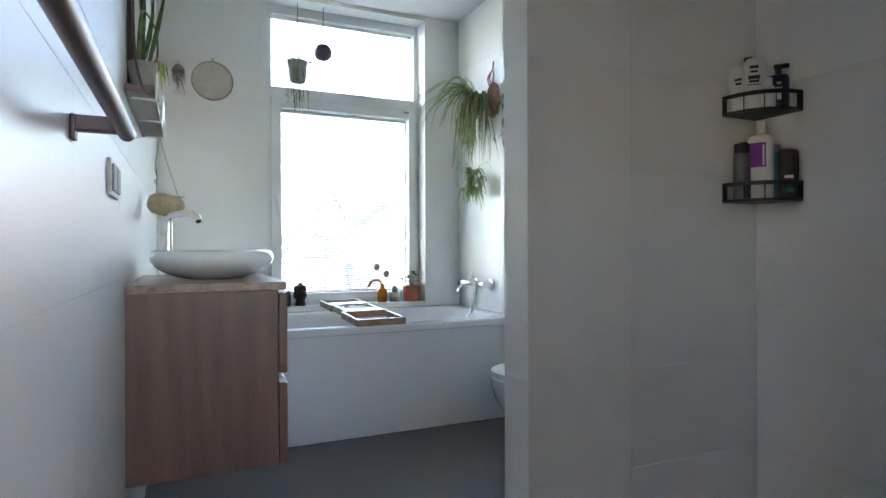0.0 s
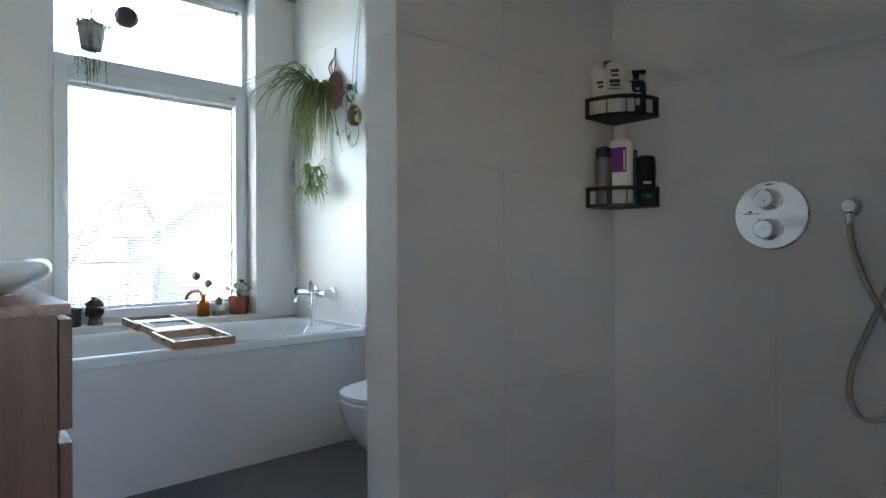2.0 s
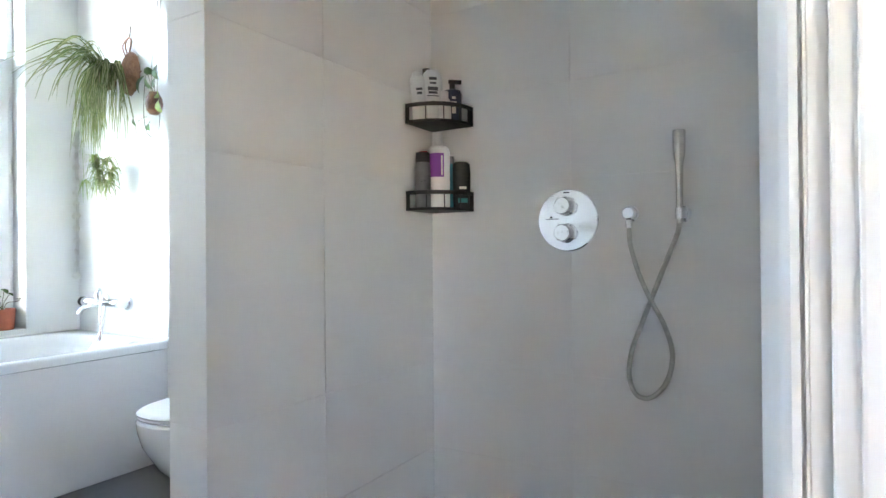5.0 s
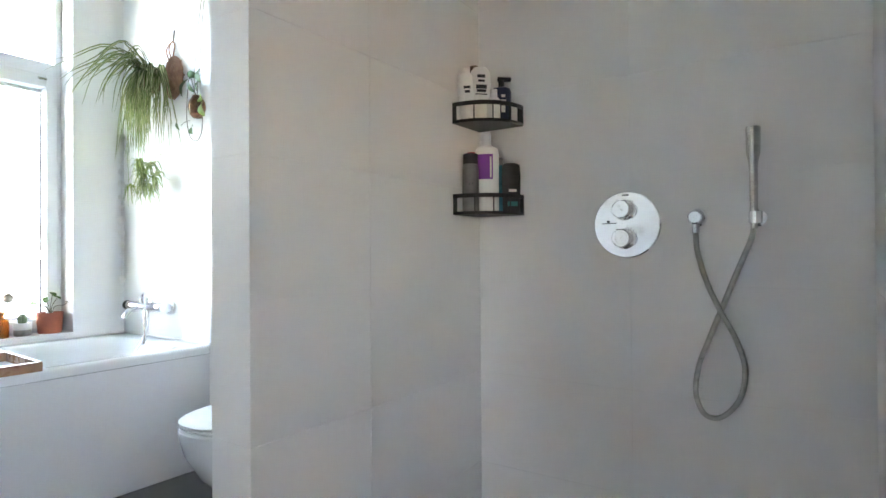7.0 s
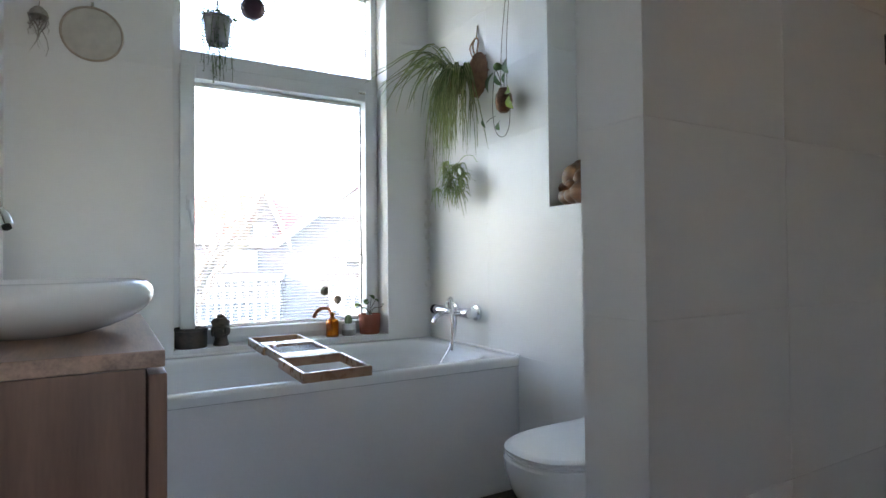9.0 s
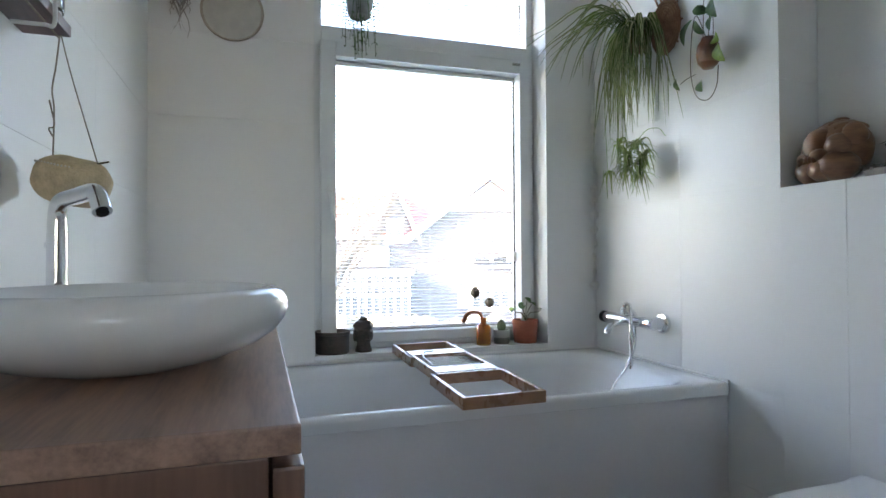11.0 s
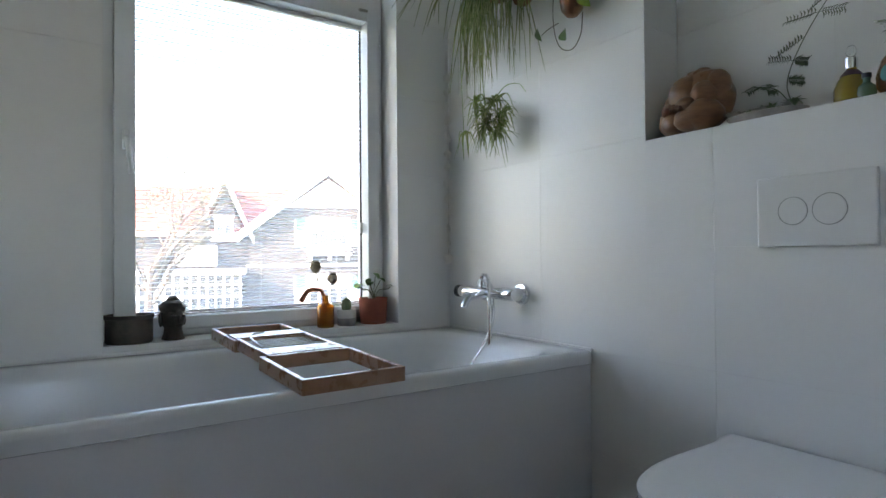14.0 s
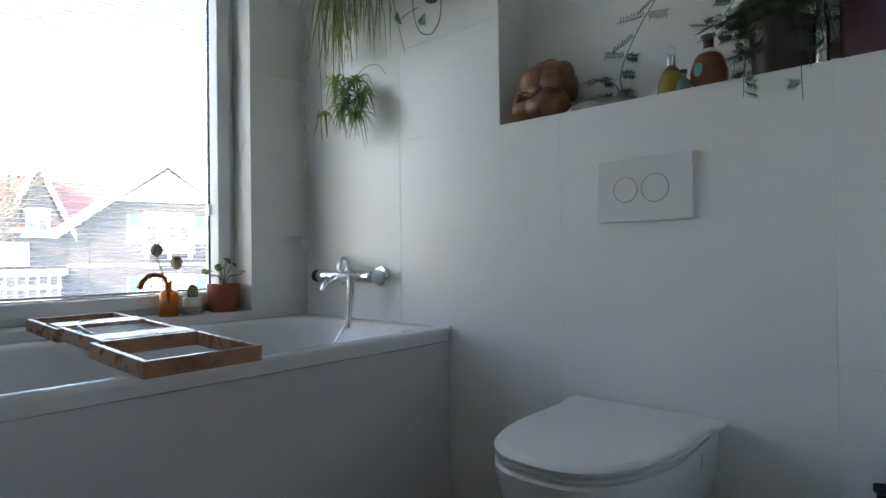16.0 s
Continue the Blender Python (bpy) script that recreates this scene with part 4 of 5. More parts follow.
# basket, spider plant and hanging bottle on the east wall
bask = thing("wall_basket", (XR, 2.872, 1.905), "round brown wicker basket hung on the wall", "basket")
for k in range(9):
    bm = bmesh.new()
    r = 0.012 + k * 0.0105
    tube(bm, [(-0.012 - 0.022 * math.cos(k / 9 * 1.5) - 0.003 * (j % 2), r * 0.82 * math.cos(a), r * 1.08 * math.sin(a)) for j, a in ((q, 2 * math.pi * q / 36) for q in range(37))], 0.0062, 7, n=1)
    part("woven_ring", bm, WICKER, bask)
for k in range(8):
    a = math.pi * 2 * k / 8
    bm = bmesh.new()
    tube(bm, [(-0.040, 0, 0), (-0.032, 0.05 * math.cos(a), 0.06 * math.sin(a)), (-0.012, 0.088 * math.cos(a), 0.112 * math.sin(a))], 0.004, 6, n=4)
    part("spoke", bm, WICKER, bask)
for dy in (-0.012, 0.012):
    bm = bmesh.new()
    tube(bm, [(-0.02, 0.03 + dy, 0.10), (-0.022, 0.045 + dy, 0.15), (-0.015, 0.02, 0.185), (-0.012, 0.0, 0.17), (-0.02, 0.0, 0.11)], 0.004, 8)
    part("loop", bm, WICKER, bask)
bm = bmesh.new()
tube(bm, [(-0.010, 0.02, 0.183), (-0.006, 0.018, 0.22), (-0.002, 0.02, 0.25)], 0.0035, 8)
part("hook", bm, STEM, bask)

spider = thing("spider_plant", (1.552, 2.945, 1.885), "trailing green and cream spider plant on the wall", "hanging plant")
rnd = random.Random(21)
bm = bmesh.new()
lathe(bm, [(0, -0.06), (0.032, -0.058), (0.042, 0.0), (0.044, 0.012), (0.036, 0.012), (0, 0.004)], seg=20)
part("pot", bm, WICKER, spider)
bm = bmesh.new()
for k in range(165):
    a = radians(rnd.uniform(-25, 205)) if k % 3 else rnd.uniform(0, 6.28)
    dx, dy = -abs(math.sin(a)) * rnd.uniform(0.2, 1), math.cos(a)
    if k % 5 == 0:
        dy = abs(dy) * 0.9 + 0.2
    reach, drop = rnd.uniform(0.05, 0.19), rnd.uniform(0.20, 0.42)
    rise = rnd.uniform(0.02, 0.07)
    if k < 30:
        dy, dx = rnd.uniform(0.5, 0.95), rnd.uniform(-0.9, -0.1)
        reach, drop, rise = rnd.uniform(0.24, 0.40), rnd.uniform(-0.03, 0.20), rnd.uniform(0.08, 0.18)
    b0 = Vector((rnd.uniform(-.02, .02), rnd.uniform(-.025, .025), 0.005))
    p1 = b0 + Vector((dx, dy, 0)) * reach * 0.45 + Vector((0, 0, rise))
    p2 = b0 + Vector((dx, dy, 0)) * reach * 0.9 + Vector((0, 0, rise * 0.6 - drop * 0.35))
    p3 = b0 + Vector((dx, dy, 0)) * reach * (1.0 if k >= 30 else 1.15) + Vector((rnd.uniform(-.025, .025), rnd.uniform(-.05, .05), rise * 0.3 - drop))
    for p in (p1, p2, p3):
        p.x = min(p.x, 0.075)
    strip(bm, smooth_path([b0, p1, p2, p3], 4), rnd.uniform(0.0065, 0.0105), rnd.uniform(0.3, 0.5), side=Vector((0.3, rnd.uniform(-1, 1), 0)).normalized())
part("leaves", bm, [SPGREEN, SPCREAM], spider)


def plantlet(c, n, size, down):
    c = Vector(c)
    bm = bmesh.new()
    for k in range(n):
        a, e = rnd.uniform(0, 6.28), rnd.uniform(-1.2, 0.75)
        l = size * rnd.uniform(0.5, 1.15)
        d = Vector((math.cos(a) * math.cos(e) * 0.52, math.sin(a) * math.cos(e), math.sin(e) * 0.7))
        p1, p2 = c + d * l * 0.55 + Vector((0, rnd.uniform(-.012, .012), 0.010)), c + d * l + Vector((0, rnd.uniform(-.02, .02), -down * rnd.uniform(0.0, 1.8)))
        for p in (p1, p2):
            p.x = min(p.x, 0.078)
        strip(bm, smooth_path([c, p1, p2], 3), rnd.uniform(0.004, 0.0065), 0.35, side=Vector((0, 1, 0.2)).normalized())
    return bm


for c, n, size in (((0.0, 0.035, -0.43), 26, 0.11), ((-0.01, 0.075, -0.46), 30, 0.12), ((0.01, 0.005, -0.48), 36, 0.125), ((-0.02, 0.050, -0.51), 44, 0.13), ((0.0, 0.015, -0.545), 34, 0.12)):
    part("plantlet", plantlet(c, n, size, 0.035), [SPLIGHT, SPCREAM], spider)
part("plantlet", plantlet((0.015, 0.165, -0.40), 26, 0.09, 0.06), [LEAF2, SPCREAM], spider)
part("plantlet", plantlet((-0.015, 0.20, -0.52), 12, 0.06, 0.05), [LEAF2, SPCREAM], spider)
for pts in ([(0, 0, 0), (-0.03, 0.05, 0.03), (-0.02, 0.08, -0.2), (0, 0.075, -0.5)], [(0, 0, 0), (-0.02, 0.10, 0.02), (0.01, 0.16, -0.15), (0.015, 0.165, -0.40)],
            [(0, 0, 0), (-0.05, 0.10, 0.04), (-0.03, 0.19, -0.2), (-0.015, 0.20, -0.52)], [(0.0, 0.08, -0.47), (0.02, 0.0, -0.38), (0.04, -0.06, -0.375), (0.05, -0.09, -0.41)]):
    bm = bmesh.new()
    tube(bm, pts, 0.0014, 6, r1=0.001)
    part("runner", bm, LEAF2, spider)

hb = thing("hanging_bottle_plant", (1.585, 2.612, 1.655), "brown glass bottle with vine hung on cords", "hanging plant")
bm = bmesh.new()
lathe(bm, [(0, 0), (0.018, 0.002), (0.034, 0.020), (0.040, 0.050), (0.036, 0.080), (0.024, 0.098), (0.022, 0.108), (0.018, 0.106), (0.02, 0.096), (0.031, 0.078), (0.035, 0.05), (0.028, 0.022), (0, 0.008)], seg=26)
part("bottle", bm, BROWNG, hb)
bm = bmesh.new()
ball(bm, (0, 0, 0.045), 0.026, 0.026, 0.03, 14, rough=0.3)
part("fibre", bm, SOIL, hb)
bm = bmesh.new()
for y in (-0.012, 0.012):
    tube(bm, [(0.0, y * 2, 0.10), (0.008, y * 1.5, 0.35), (0.048, y * 0.6, 0.72)], 0.0017, 6)
part("cords", bm, TWINE, hb)
bm = bmesh.new()
tube(bm, [(0, 0.0, 0.09), (-0.005, 0.045, 0.20), (0.0, 0.075, 0.16), (0.0, 0.085, 0.02), (0.0, 0.06, -0.075), (0.0, 0.005, -0.105), (0.0, -0.035, -0.07), (0, -0.045, 0.0)], 0.0016, 6)
tube(bm, [(0, 0.06, 0.0), (0.01, 0.12, 0.0), (0.01, 0.15, -0.01)], 0.0013, 6)
tube(bm, [(0, 0, 0.09), (0, -0.01, 0.20), (0, -0.02, 0.235)], 0.0016, 6)
part("vine", bm, STEM, hb)
for (x, y, z), (a, b, c), w, m in (((0, 0.075, 0.20), (-.01, .03, -.085), 0.05, LEAF), ((0, 0.0, 0.20), (-.02, .05, .02), 0.035, LEAF), ((0, -0.02, 0.235), (-.01, -.03, -.075), 0.045, LEAF),
                                   ((0, -0.03, 0.18), (-.02, .0, -.06), 0.035, LEAF), ((0, -0.04, 0.07), (-.02, -.055, -.075), 0.042, LEAF2), ((0, -0.03, 0.10), (-.02, -.04, -.03), 0.04, LEAF2),
                                   ((0, 0.16, 0.015), (-.01, -.03, -.055), 0.024, LEAF), ((0, 0.035, -0.03), (-.015, -.022, -.045), 0.04, LEAF), ((0, 0.02, 0.13), (-.02, .02, .05), 0.03, LEAF)):
    bm = bmesh.new()
    blade(bm, (x, y, z), (x + a, y + b, z + c), w, 0.15, up=Vector((-1, 0.2, 0.2)), n=6)
    part("leaf", bm, m, hb)

# shell garland in the corner beside the window
gar = thing("shell_garland", (1.607, 3.362, 0.86), "string of thin pale shell discs hung in the corner", "garland")
bm = bmesh.new()
tube(bm, [(0, 0, 0.0), (0.002, 0.0, 0.35), (-0.001, 0.0, 0.70), (0.012, 0.010, 0.92), (0.030, 0.030, 0.985)], 0.0006, 6)
part("string", bm, LINEN, gar)
rnd2 = random.Random(6)
for k in range(13):
    bm = bmesh.new()
    r = rnd2.uniform(0.017, 0.023)
    lathe(bm, [(0, -0.0006), (r * 0.9, -0.0005), (r, 0.0), (r * 0.9, 0.0006), (0, 0.0008)], seg=18, wob=0.2)
    bm.transform(pose(0, 0, 0.012 + 0.066 * k + rnd2.uniform(-0.008, 0.008), 90, 0, 0) @ pose(0, 0, 0, rnd2.uniform(-25, 25), rnd2.uniform(-40, 40), 0))
    part("shell_disc", bm, SHELLM, gar)

# things on the ledge
fig = bmesh.new()
ball(fig, (0.005, 0, 0.088), 0.070, 0.086, 0.078, 36, rough=0.06)
ball(fig, (-0.038, 0.0, 0.098), 0.046, 0.046, 0.050, 28, rough=0.04)
for s in (-1, 1):
    ball(fig, (-0.030, 0.052 * s, 0.040), 0.050, 0.044, 0.040, 24, rough=0.08)
    ball(fig, (-0.054, 0.028 * s, 0.032), 0.034, 0.040, 0.030, 20, rough=0.08)
    ball(fig, (-0.030, 0.056 * s, 0.086), 0.034, 0.030, 0.036, 20, rough=0.06)
    ball(fig, (-0.066, 0.030 * s, 0.068), 0.020, 0.030, 0.018, 16)
    ball(fig, (0.000, 0.070 * s, 0.112), 0.032, 0.022, 0.036, 16)
    for k in range(3):
        ball(fig, (-0.088 + 0.004 * k, (0.014 + 0.010 * k) * s, 0.062 - 0.002 * k), 0.008, 0.006, 0.009, 10)
for k in range(5):
    ball(fig, (0.004, -0.05 + 0.025 * k, 0.150 - 0.9 * (0.025 * (k - 2)) ** 2 * 6), 0.044, 0.014, 0.016, 16)
ball(fig, (0.01, 0, 0.166), 0.020, 0.018, 0.008, 14)
figure = part("crouching_figure", fig, CARVED)
figure.matrix_world = pose(1.712, 2.250, NZ, 0, 0, -22) @ Matrix.Scale(1.1, 4)
tagged(figure, "brown carved wooden figure crouching on the ledge", "statue")

succ = thing("succulent_tray", (1.69, 2.06, NZ), "low bowl of pale grey succulents on the ledge", "potted plant")
bm = bmesh.new()
lathe(bm, [(0, 0), (0.05, 0), (0.058, 0.016), (0.055, 0.018), (0, 0.014)], sy=1.7)
part("bowl", bm, CONCR, succ)
for k in range(9):
    bm = bmesh.new()
    cx, cy = rnd.uniform(-.03, .03), -0.08 + 0.02 * k
    for q in range(14):
        a = q * 2.4
        l = 0.010 + 0.0009 * q
        blade(bm, (cx, cy, 0.016), (cx + l * math.cos(a) * 1.3, cy + l * math.sin(a) * 1.3, 0.034 - 0.0009 * q + rnd.uniform(0, .006)), 0.010, 0.2, n=3)
    part("rosette", bm, CONCR if k % 3 else CACTUS, succ)


def frond(bm, pts, leaf, every=2, drop=0.4):
    sp = smooth_path(pts, 6)
    tube(bm, sp, 0.0016, 5, r1=0.0008, n=1)
    for i in range(3, len(sp), every):
        d = (sp[i] - sp[i - 1]).normalized()
        for s in (-1, 1):
            if rnd.random() < 0.3:
                continue
            side = Vector((rnd.uniform(-.6, .3), s * rnd.uniform(.6, 1), rnd.uniform(-drop, .3))).normalized()
            p = sp[i]
            q = p + side * leaf * rnd.uniform(.6, 1.1)
            tube(bm, [p, p.lerp(q, 0.5), q], 0.0006, 4, n=1)
            for j in range(9):
                c = p.lerp(q, 0.12 + 0.1 * j)
                for w in (-1, 1):
                    blade(bm, c, c + (d * w * 0.8 + side * 0.5).normalized() * rnd.uniform(.011, .019), 0.005, n=2)


sprig = thing("dried_sprig", (1.745, 2.02, NZ), "tall feathery dried sprig leaning on the ledge wall", "dried plant")
bm = bmesh.new()
lathe(bm, [(0, 0), (0.018, 0), (0.02, 0.04), (0.012, 0.05), (0, 0.05)])
part("stand", bm, CONCR, sprig)
bm = bmesh.new()
frond(bm, [(0, 0, 0.03), (-0.01, 0.01, 0.10), (-0.005, -0.03, 0.20), (0.0, -0.10, 0.30), (-0.01, -0.19, 0.37)], 0.075, 3)
frond(bm, [(0, 0, 0.03), (-0.02, 0.03, 0.08), (-0.02, 0.08, 0.10)], 0.03, 3)
part("fronds", bm, FERN, sprig)


def stopper_bottle(loc, body, prof, label, liquid=None):
    th = thing("glass_bottle", loc, label, "bottle", "bottles on the ledge")
    bm = bmesh.new()
    lathe(bm, prof, seg=28)
    part("bottle", bm, body, th)
    return th


b1 = stopper_bottle((1.71, 1.880, NZ), OIL, [(0, 0), (0.028, 0), (0.036, 0.01), (0.036, 0.035), (0.028, 0.058), (0.013, 0.075), (0.010, 0.084), (0.010, 0.096), (0, 0.097)],
                    "round glass bottle of yellow oil on the ledge")
bm = bmesh.new()
lathe(bm, [(0.0112, 0.084), (0.013, 0.084), (0.013, 0.108), (0.0112, 0.108)], seg=20)
part("collar", bm, CHROME, b1)
bm = bmesh.new()
ball(bm, (0, 0, 0.124), 0.011, 0.011, 0.014, 16)
part("stopper", bm, GLASS, b1)
bm = bmesh.new()
lathe(bm, [(0.012, 0.076), (0.022, 0.066), (0.023, 0.068), (0.013, 0.080)], seg=20)
part("ribbon", bm, PLUM, b1)
b2 = stopper_bottle((1.70, 1.785, NZ), BROWNG, [(0, 0), (0.030, 0), (0.042, 0.02), (0.044, 0.045), (0.034, 0.080), (0.016, 0.100), (0.012, 0.108), (0.012, 0.115), (0, 0.115)],
                    "round brown glass bottle with a teal label")
bm = bmesh.new()
lathe(bm, [(0, 0.112), (0.012, 0.112), (0.0125, 0.138), (0, 0.140)], seg=18)
part("cap", bm, BLACK, b2)
bm = bmesh.new()
lathe(bm, [(0.017, 0.098), (0.026, 0.088), (0.028, 0.090), (0.018, 0.101)], seg=20)
part("paper_collar", bm, WHITEP, b2)
bm = bmesh.new()
lathe(bm, [(0, 0), (0.009, 0), (0.012, 0.0015), (0, 0.004)], seg=20, sx=1.5)
bm.transform(pose(-0.040, 0.012, 0.045, 0, -82, -15))
part("label", bm, TEALL, b2)
b3 = stopper_bottle((1.665, 1.835, NZ), GREENG, [(0, 0), (0.016, 0), (0.018, 0.01), (0.016, 0.026), (0.007, 0.034), (0.007, 0.046), (0, 0.047)], "tiny green glass bottle with dark cap")
bm = bmesh.new()
lathe(bm, [(0, 0.044), (0.009, 0.044), (0.009, 0.054), (0, 0.055)], seg=16)
part("cap", bm, BLACK, b3)

fernpot = thing("potted_fern", (1.715, 1.630, NZ), "feathery fern in a dark brown pot on the ledge", "potted plant")
bm = bmesh.new()
lathe(bm, [(0, 0), (0.055, 0), (0.060, 0.006), (0.068, 0.125), (0.062, 0.128), (0.058, 0.115), (0, 0.112)], seg=32)
part("pot", bm, DARKPOT, fernpot)
for k in range(22):
    a = rnd.uniform(0, 6.28)
    bm = bmesh.new()
    r, up, dn = rnd.uniform(0.06, 0.15), rnd.uniform(0.03, 0.10), rnd.uniform(-0.05, 0.20)
    if k < 3:
        a, r, dn = math.pi + (k - 1) * 0.3, 0.10, 0.06 - 0.03 * k
    dx, dy = math.cos(a) * 0.55, math.sin(a)
    if k < 3:
        dx *= 2.2
    elif dx > 0:
        dx *= 0.6
    frond(bm, [(0, 0, 0.11), (dx * r * .5, dy * r * .5, 0.13 + up), (dx * r * 1.2, dy * r, 0.12 + up * 0.4), (dx * r * (1.5 if k > 2 else 1.3), dy * r * 1.25, 0.12 - dn)], 0.04, 2)
    part("frond", bm, FERN, fernpot)
bm = bmesh.new()
frond(bm, [(0, 0, 0.11), (-0.05, 0.03, 0.165), (-0.088, 0.05, 0.10), (-0.094, 0.056, 0.02), (-0.096, 0.058, -0.05)], 0.03, 2)
part("frond", bm, FERN, fernpot, "long frond trailing over the ledge edge")
vas2 = thing("plum_canister", (1.715, 1.455, NZ), "dark plum canister with a shiny metal band on the ledge", "canister")
bm = bmesh.new()
lathe(bm, [(0, 0), (0.060, 0), (0.062, 0.004), (0.062, 0.21), (0.058, 0.215), (0, 0.216)], seg=32)
part("body", bm, PLUM, vas2)
cand = thing("metal_flask", (1.690, 1.548, NZ), "slim polished metal flask on the ledge", "flask")
bm = bmesh.new()
lathe(bm, [(0, 0), (0.014, 0), (0.016, 0.006), (0.016, 0.10), (0.009, 0.12), (0.009, 0.15), (0, 0.151)], seg=20)
part("body", bm, STEEL, cand)

# shower
mix = thing("shower_mixer", (XS, 0.655, 1.092), "round chrome shower thermostat plate with two knobs", "shower mixer")
bm = bmesh.new()
lathe(bm, [(0, 0), (0.104, 0), (0.104, 0.003), (0.100, 0.007), (0, 0.008)], seg=64)
bm.transform(pose(0, 0, 0, 0, -90, 0))
part("plate", bm, CHROME, mix)
for z in (0.046, -0.043):
    bm = bmesh.new()
    lathe(bm, [(0.0, 0.006), (0.033, 0.006), (0.033, 0.010), (0.0285, 0.012), (0.0275, 0.052), (0.0255, 0.056), (0.020, 0.0565), (0, 0.0545)], seg=40)
    bm.transform(pose(0, 0.004, z, 0, -90, 0))
    kn = part("knob", bm, CHROME, mix)
    part("grip", boxes((-0.0585, -0.030, -0.0085, 0.0165, z + 0.0255, z + 0.0315, 0.002)), CHROME, kn)
part("temperature_mark", boxes((-0.009, -0.0075, 0.030, 0.075, 0.004, 0.006), (-0.009, -0.0075, 0.052, 0.060, 0.008, 0.014)), PRINT, mix)
part("maker_mark", boxes((-0.009, -0.0075, -0.008, 0.012, 0.090, 0.094)), GREYB, mix)
outl = thing("shower_hose_outlet", (XS, 0.450, 1.105), "chrome wall elbow for the shower hose", "hose outlet")
bm = bmesh.new()
lathe(bm, [(0, 0), (0.026, 0), (0.026, 0.006), (0.022, 0.009), (0.020, 0.040), (0.016, 0.044), (0, 0.044)], seg=28)
bm.transform(pose(0, 0, 0, 0, -90, 0))
part("elbow", bm, CHROME, outl)
bm = bmesh.new()
lathe(bm, [(0, -0.045), (0.0105, -0.045), (0.0105, -0.02), (0, -0.015)], (-0.028, 0, 0), seg=16)
part("nipple", bm, CHROME, outl)
hs = thing("hand_shower", (XS, 0.296, 1.098), "slim steel hand shower in its wall holder", "hand shower")
bm = bmesh.new()
lathe(bm, [(0, 0), (0.024, 0), (0.024, 0.005), (0.014, 0.008), (0.012, 0.034), (0, 0.034)], seg=24)
bm.transform(pose(0, 0, 0, 0, -90, 0))
part("wall_holder", bm, CHROME, hs)
bm = bmesh.new()
lathe(bm, [(0.0115, -0.016), (0.017, -0.016), (0.018, 0.016), (0.0125, 0.016)], (-0.044, 0, 0), seg=20)
part("holder_ring", bm, CHROME, hs)
bm = bmesh.new()
lathe(bm, [(0, -0.03), (0.008, -0.03), (0.0095, 0.0), (0.011, 0.13), (0.012, 0.15), (0.0175, 0.175), (0.0185, 0.242), (0.017, 0.246), (0, 0.246)], (-0.044, 0.004, 0), seg=22)
part("stick", bm, STEEL, hs)
bm = bmesh.new()
YO = 0.296
tube(bm, [(-0.028, 0.154, -0.035), (-0.030, 0.150, -0.09), (-0.032, 0.125, -0.18), (-0.034, 0.090, -0.26), (-0.034, 0.050, -0.34), (-0.034, 0.030, -0.42), (-0.032, 0.045, -0.50), (-0.03, 0.090, -0.556),
          (-0.03, 0.135, -0.555), (-0.028, 0.158, -0.50), (-0.024, 0.150, -0.42), (-0.022, 0.118, -0.33), (-0.020, 0.088, -0.25), (-0.026, 0.045, -0.14), (-0.038, 0.012, -0.06), (-0.044, 0.004, -0.025)], 0.0075, 10, n=7)
part("hose", bm, HOSE, hs, "ribbed steel shower hose hanging in a loop")


def corner_rack(z, label):
    th = thing("corner_rack", (XS, YP0, z), label, "shower rack", "corner racks in the shower")
    R = 0.178
    arc = [Vector((-R * math.sin(a) ** 0.85, -R * math.cos(a) ** 0.85, 0)) for a in (math.pi / 2 * k / 16 for k in range(17))]

    def band(z0, z1, r=1.0):
        bm = bmesh.new()
        loft(bm, [[Vector((0, 0, zz)) + p * s for p, s, zz in ((p, r, z0), (p, r, z1), (p, r - 0.014, z1), (p, r - 0.014, z0))] for p in arc])
        return bm
    bm = bmesh.new()
    c0, c1 = [bm.verts.new((-0.001, -0.001, 0)), bm.verts.new((-0.001, -0.001, 0.003))], []
    lo, hi = [bm.verts.new(p) for p in arc], [bm.verts.new(p + Vector((0, 0, 0.003))) for p in arc]
    bm.faces.new([c0[0], *lo])
    bm.faces.new([c0[1], *hi][::-1])
    for a, b, c, d in zip(lo, lo[1:], hi[1:], hi):
        bm.faces.new((a, b, c, d))
    part("base_plate", bm, BLACK, th)
    part("lower_band", band(0.0, 0.010), BLACK, th)
    part("upper_band", band(0.056, 0.070), BLACK, th)
    part("wall_tab", boxes((-R, -R + 0.022, -0.003, 0, 0, 0.070, 0.001)), BLACK, th)
    part("wall_tab", boxes((-0.003, 0, -R, -R + 0.022, 0, 0.070, 0.001)), BLACK, th)
    for k in (4, 8, 12):
        p = arc[k] * 0.995
        bm = bmesh.new()
        tube(bm, [(p.x, p.y, 0.004), (p.x, p.y, 0.06)], 0.002, 6, n=1)
        part("post", bm, BLACK, th)
    return th


Z1, Z2 = 1.447, 1.137
corner_rack(Z1, "black metal corner rack filled with care bottles")
corner_rack(Z2, "black metal corner rack holding shampoo bottles")


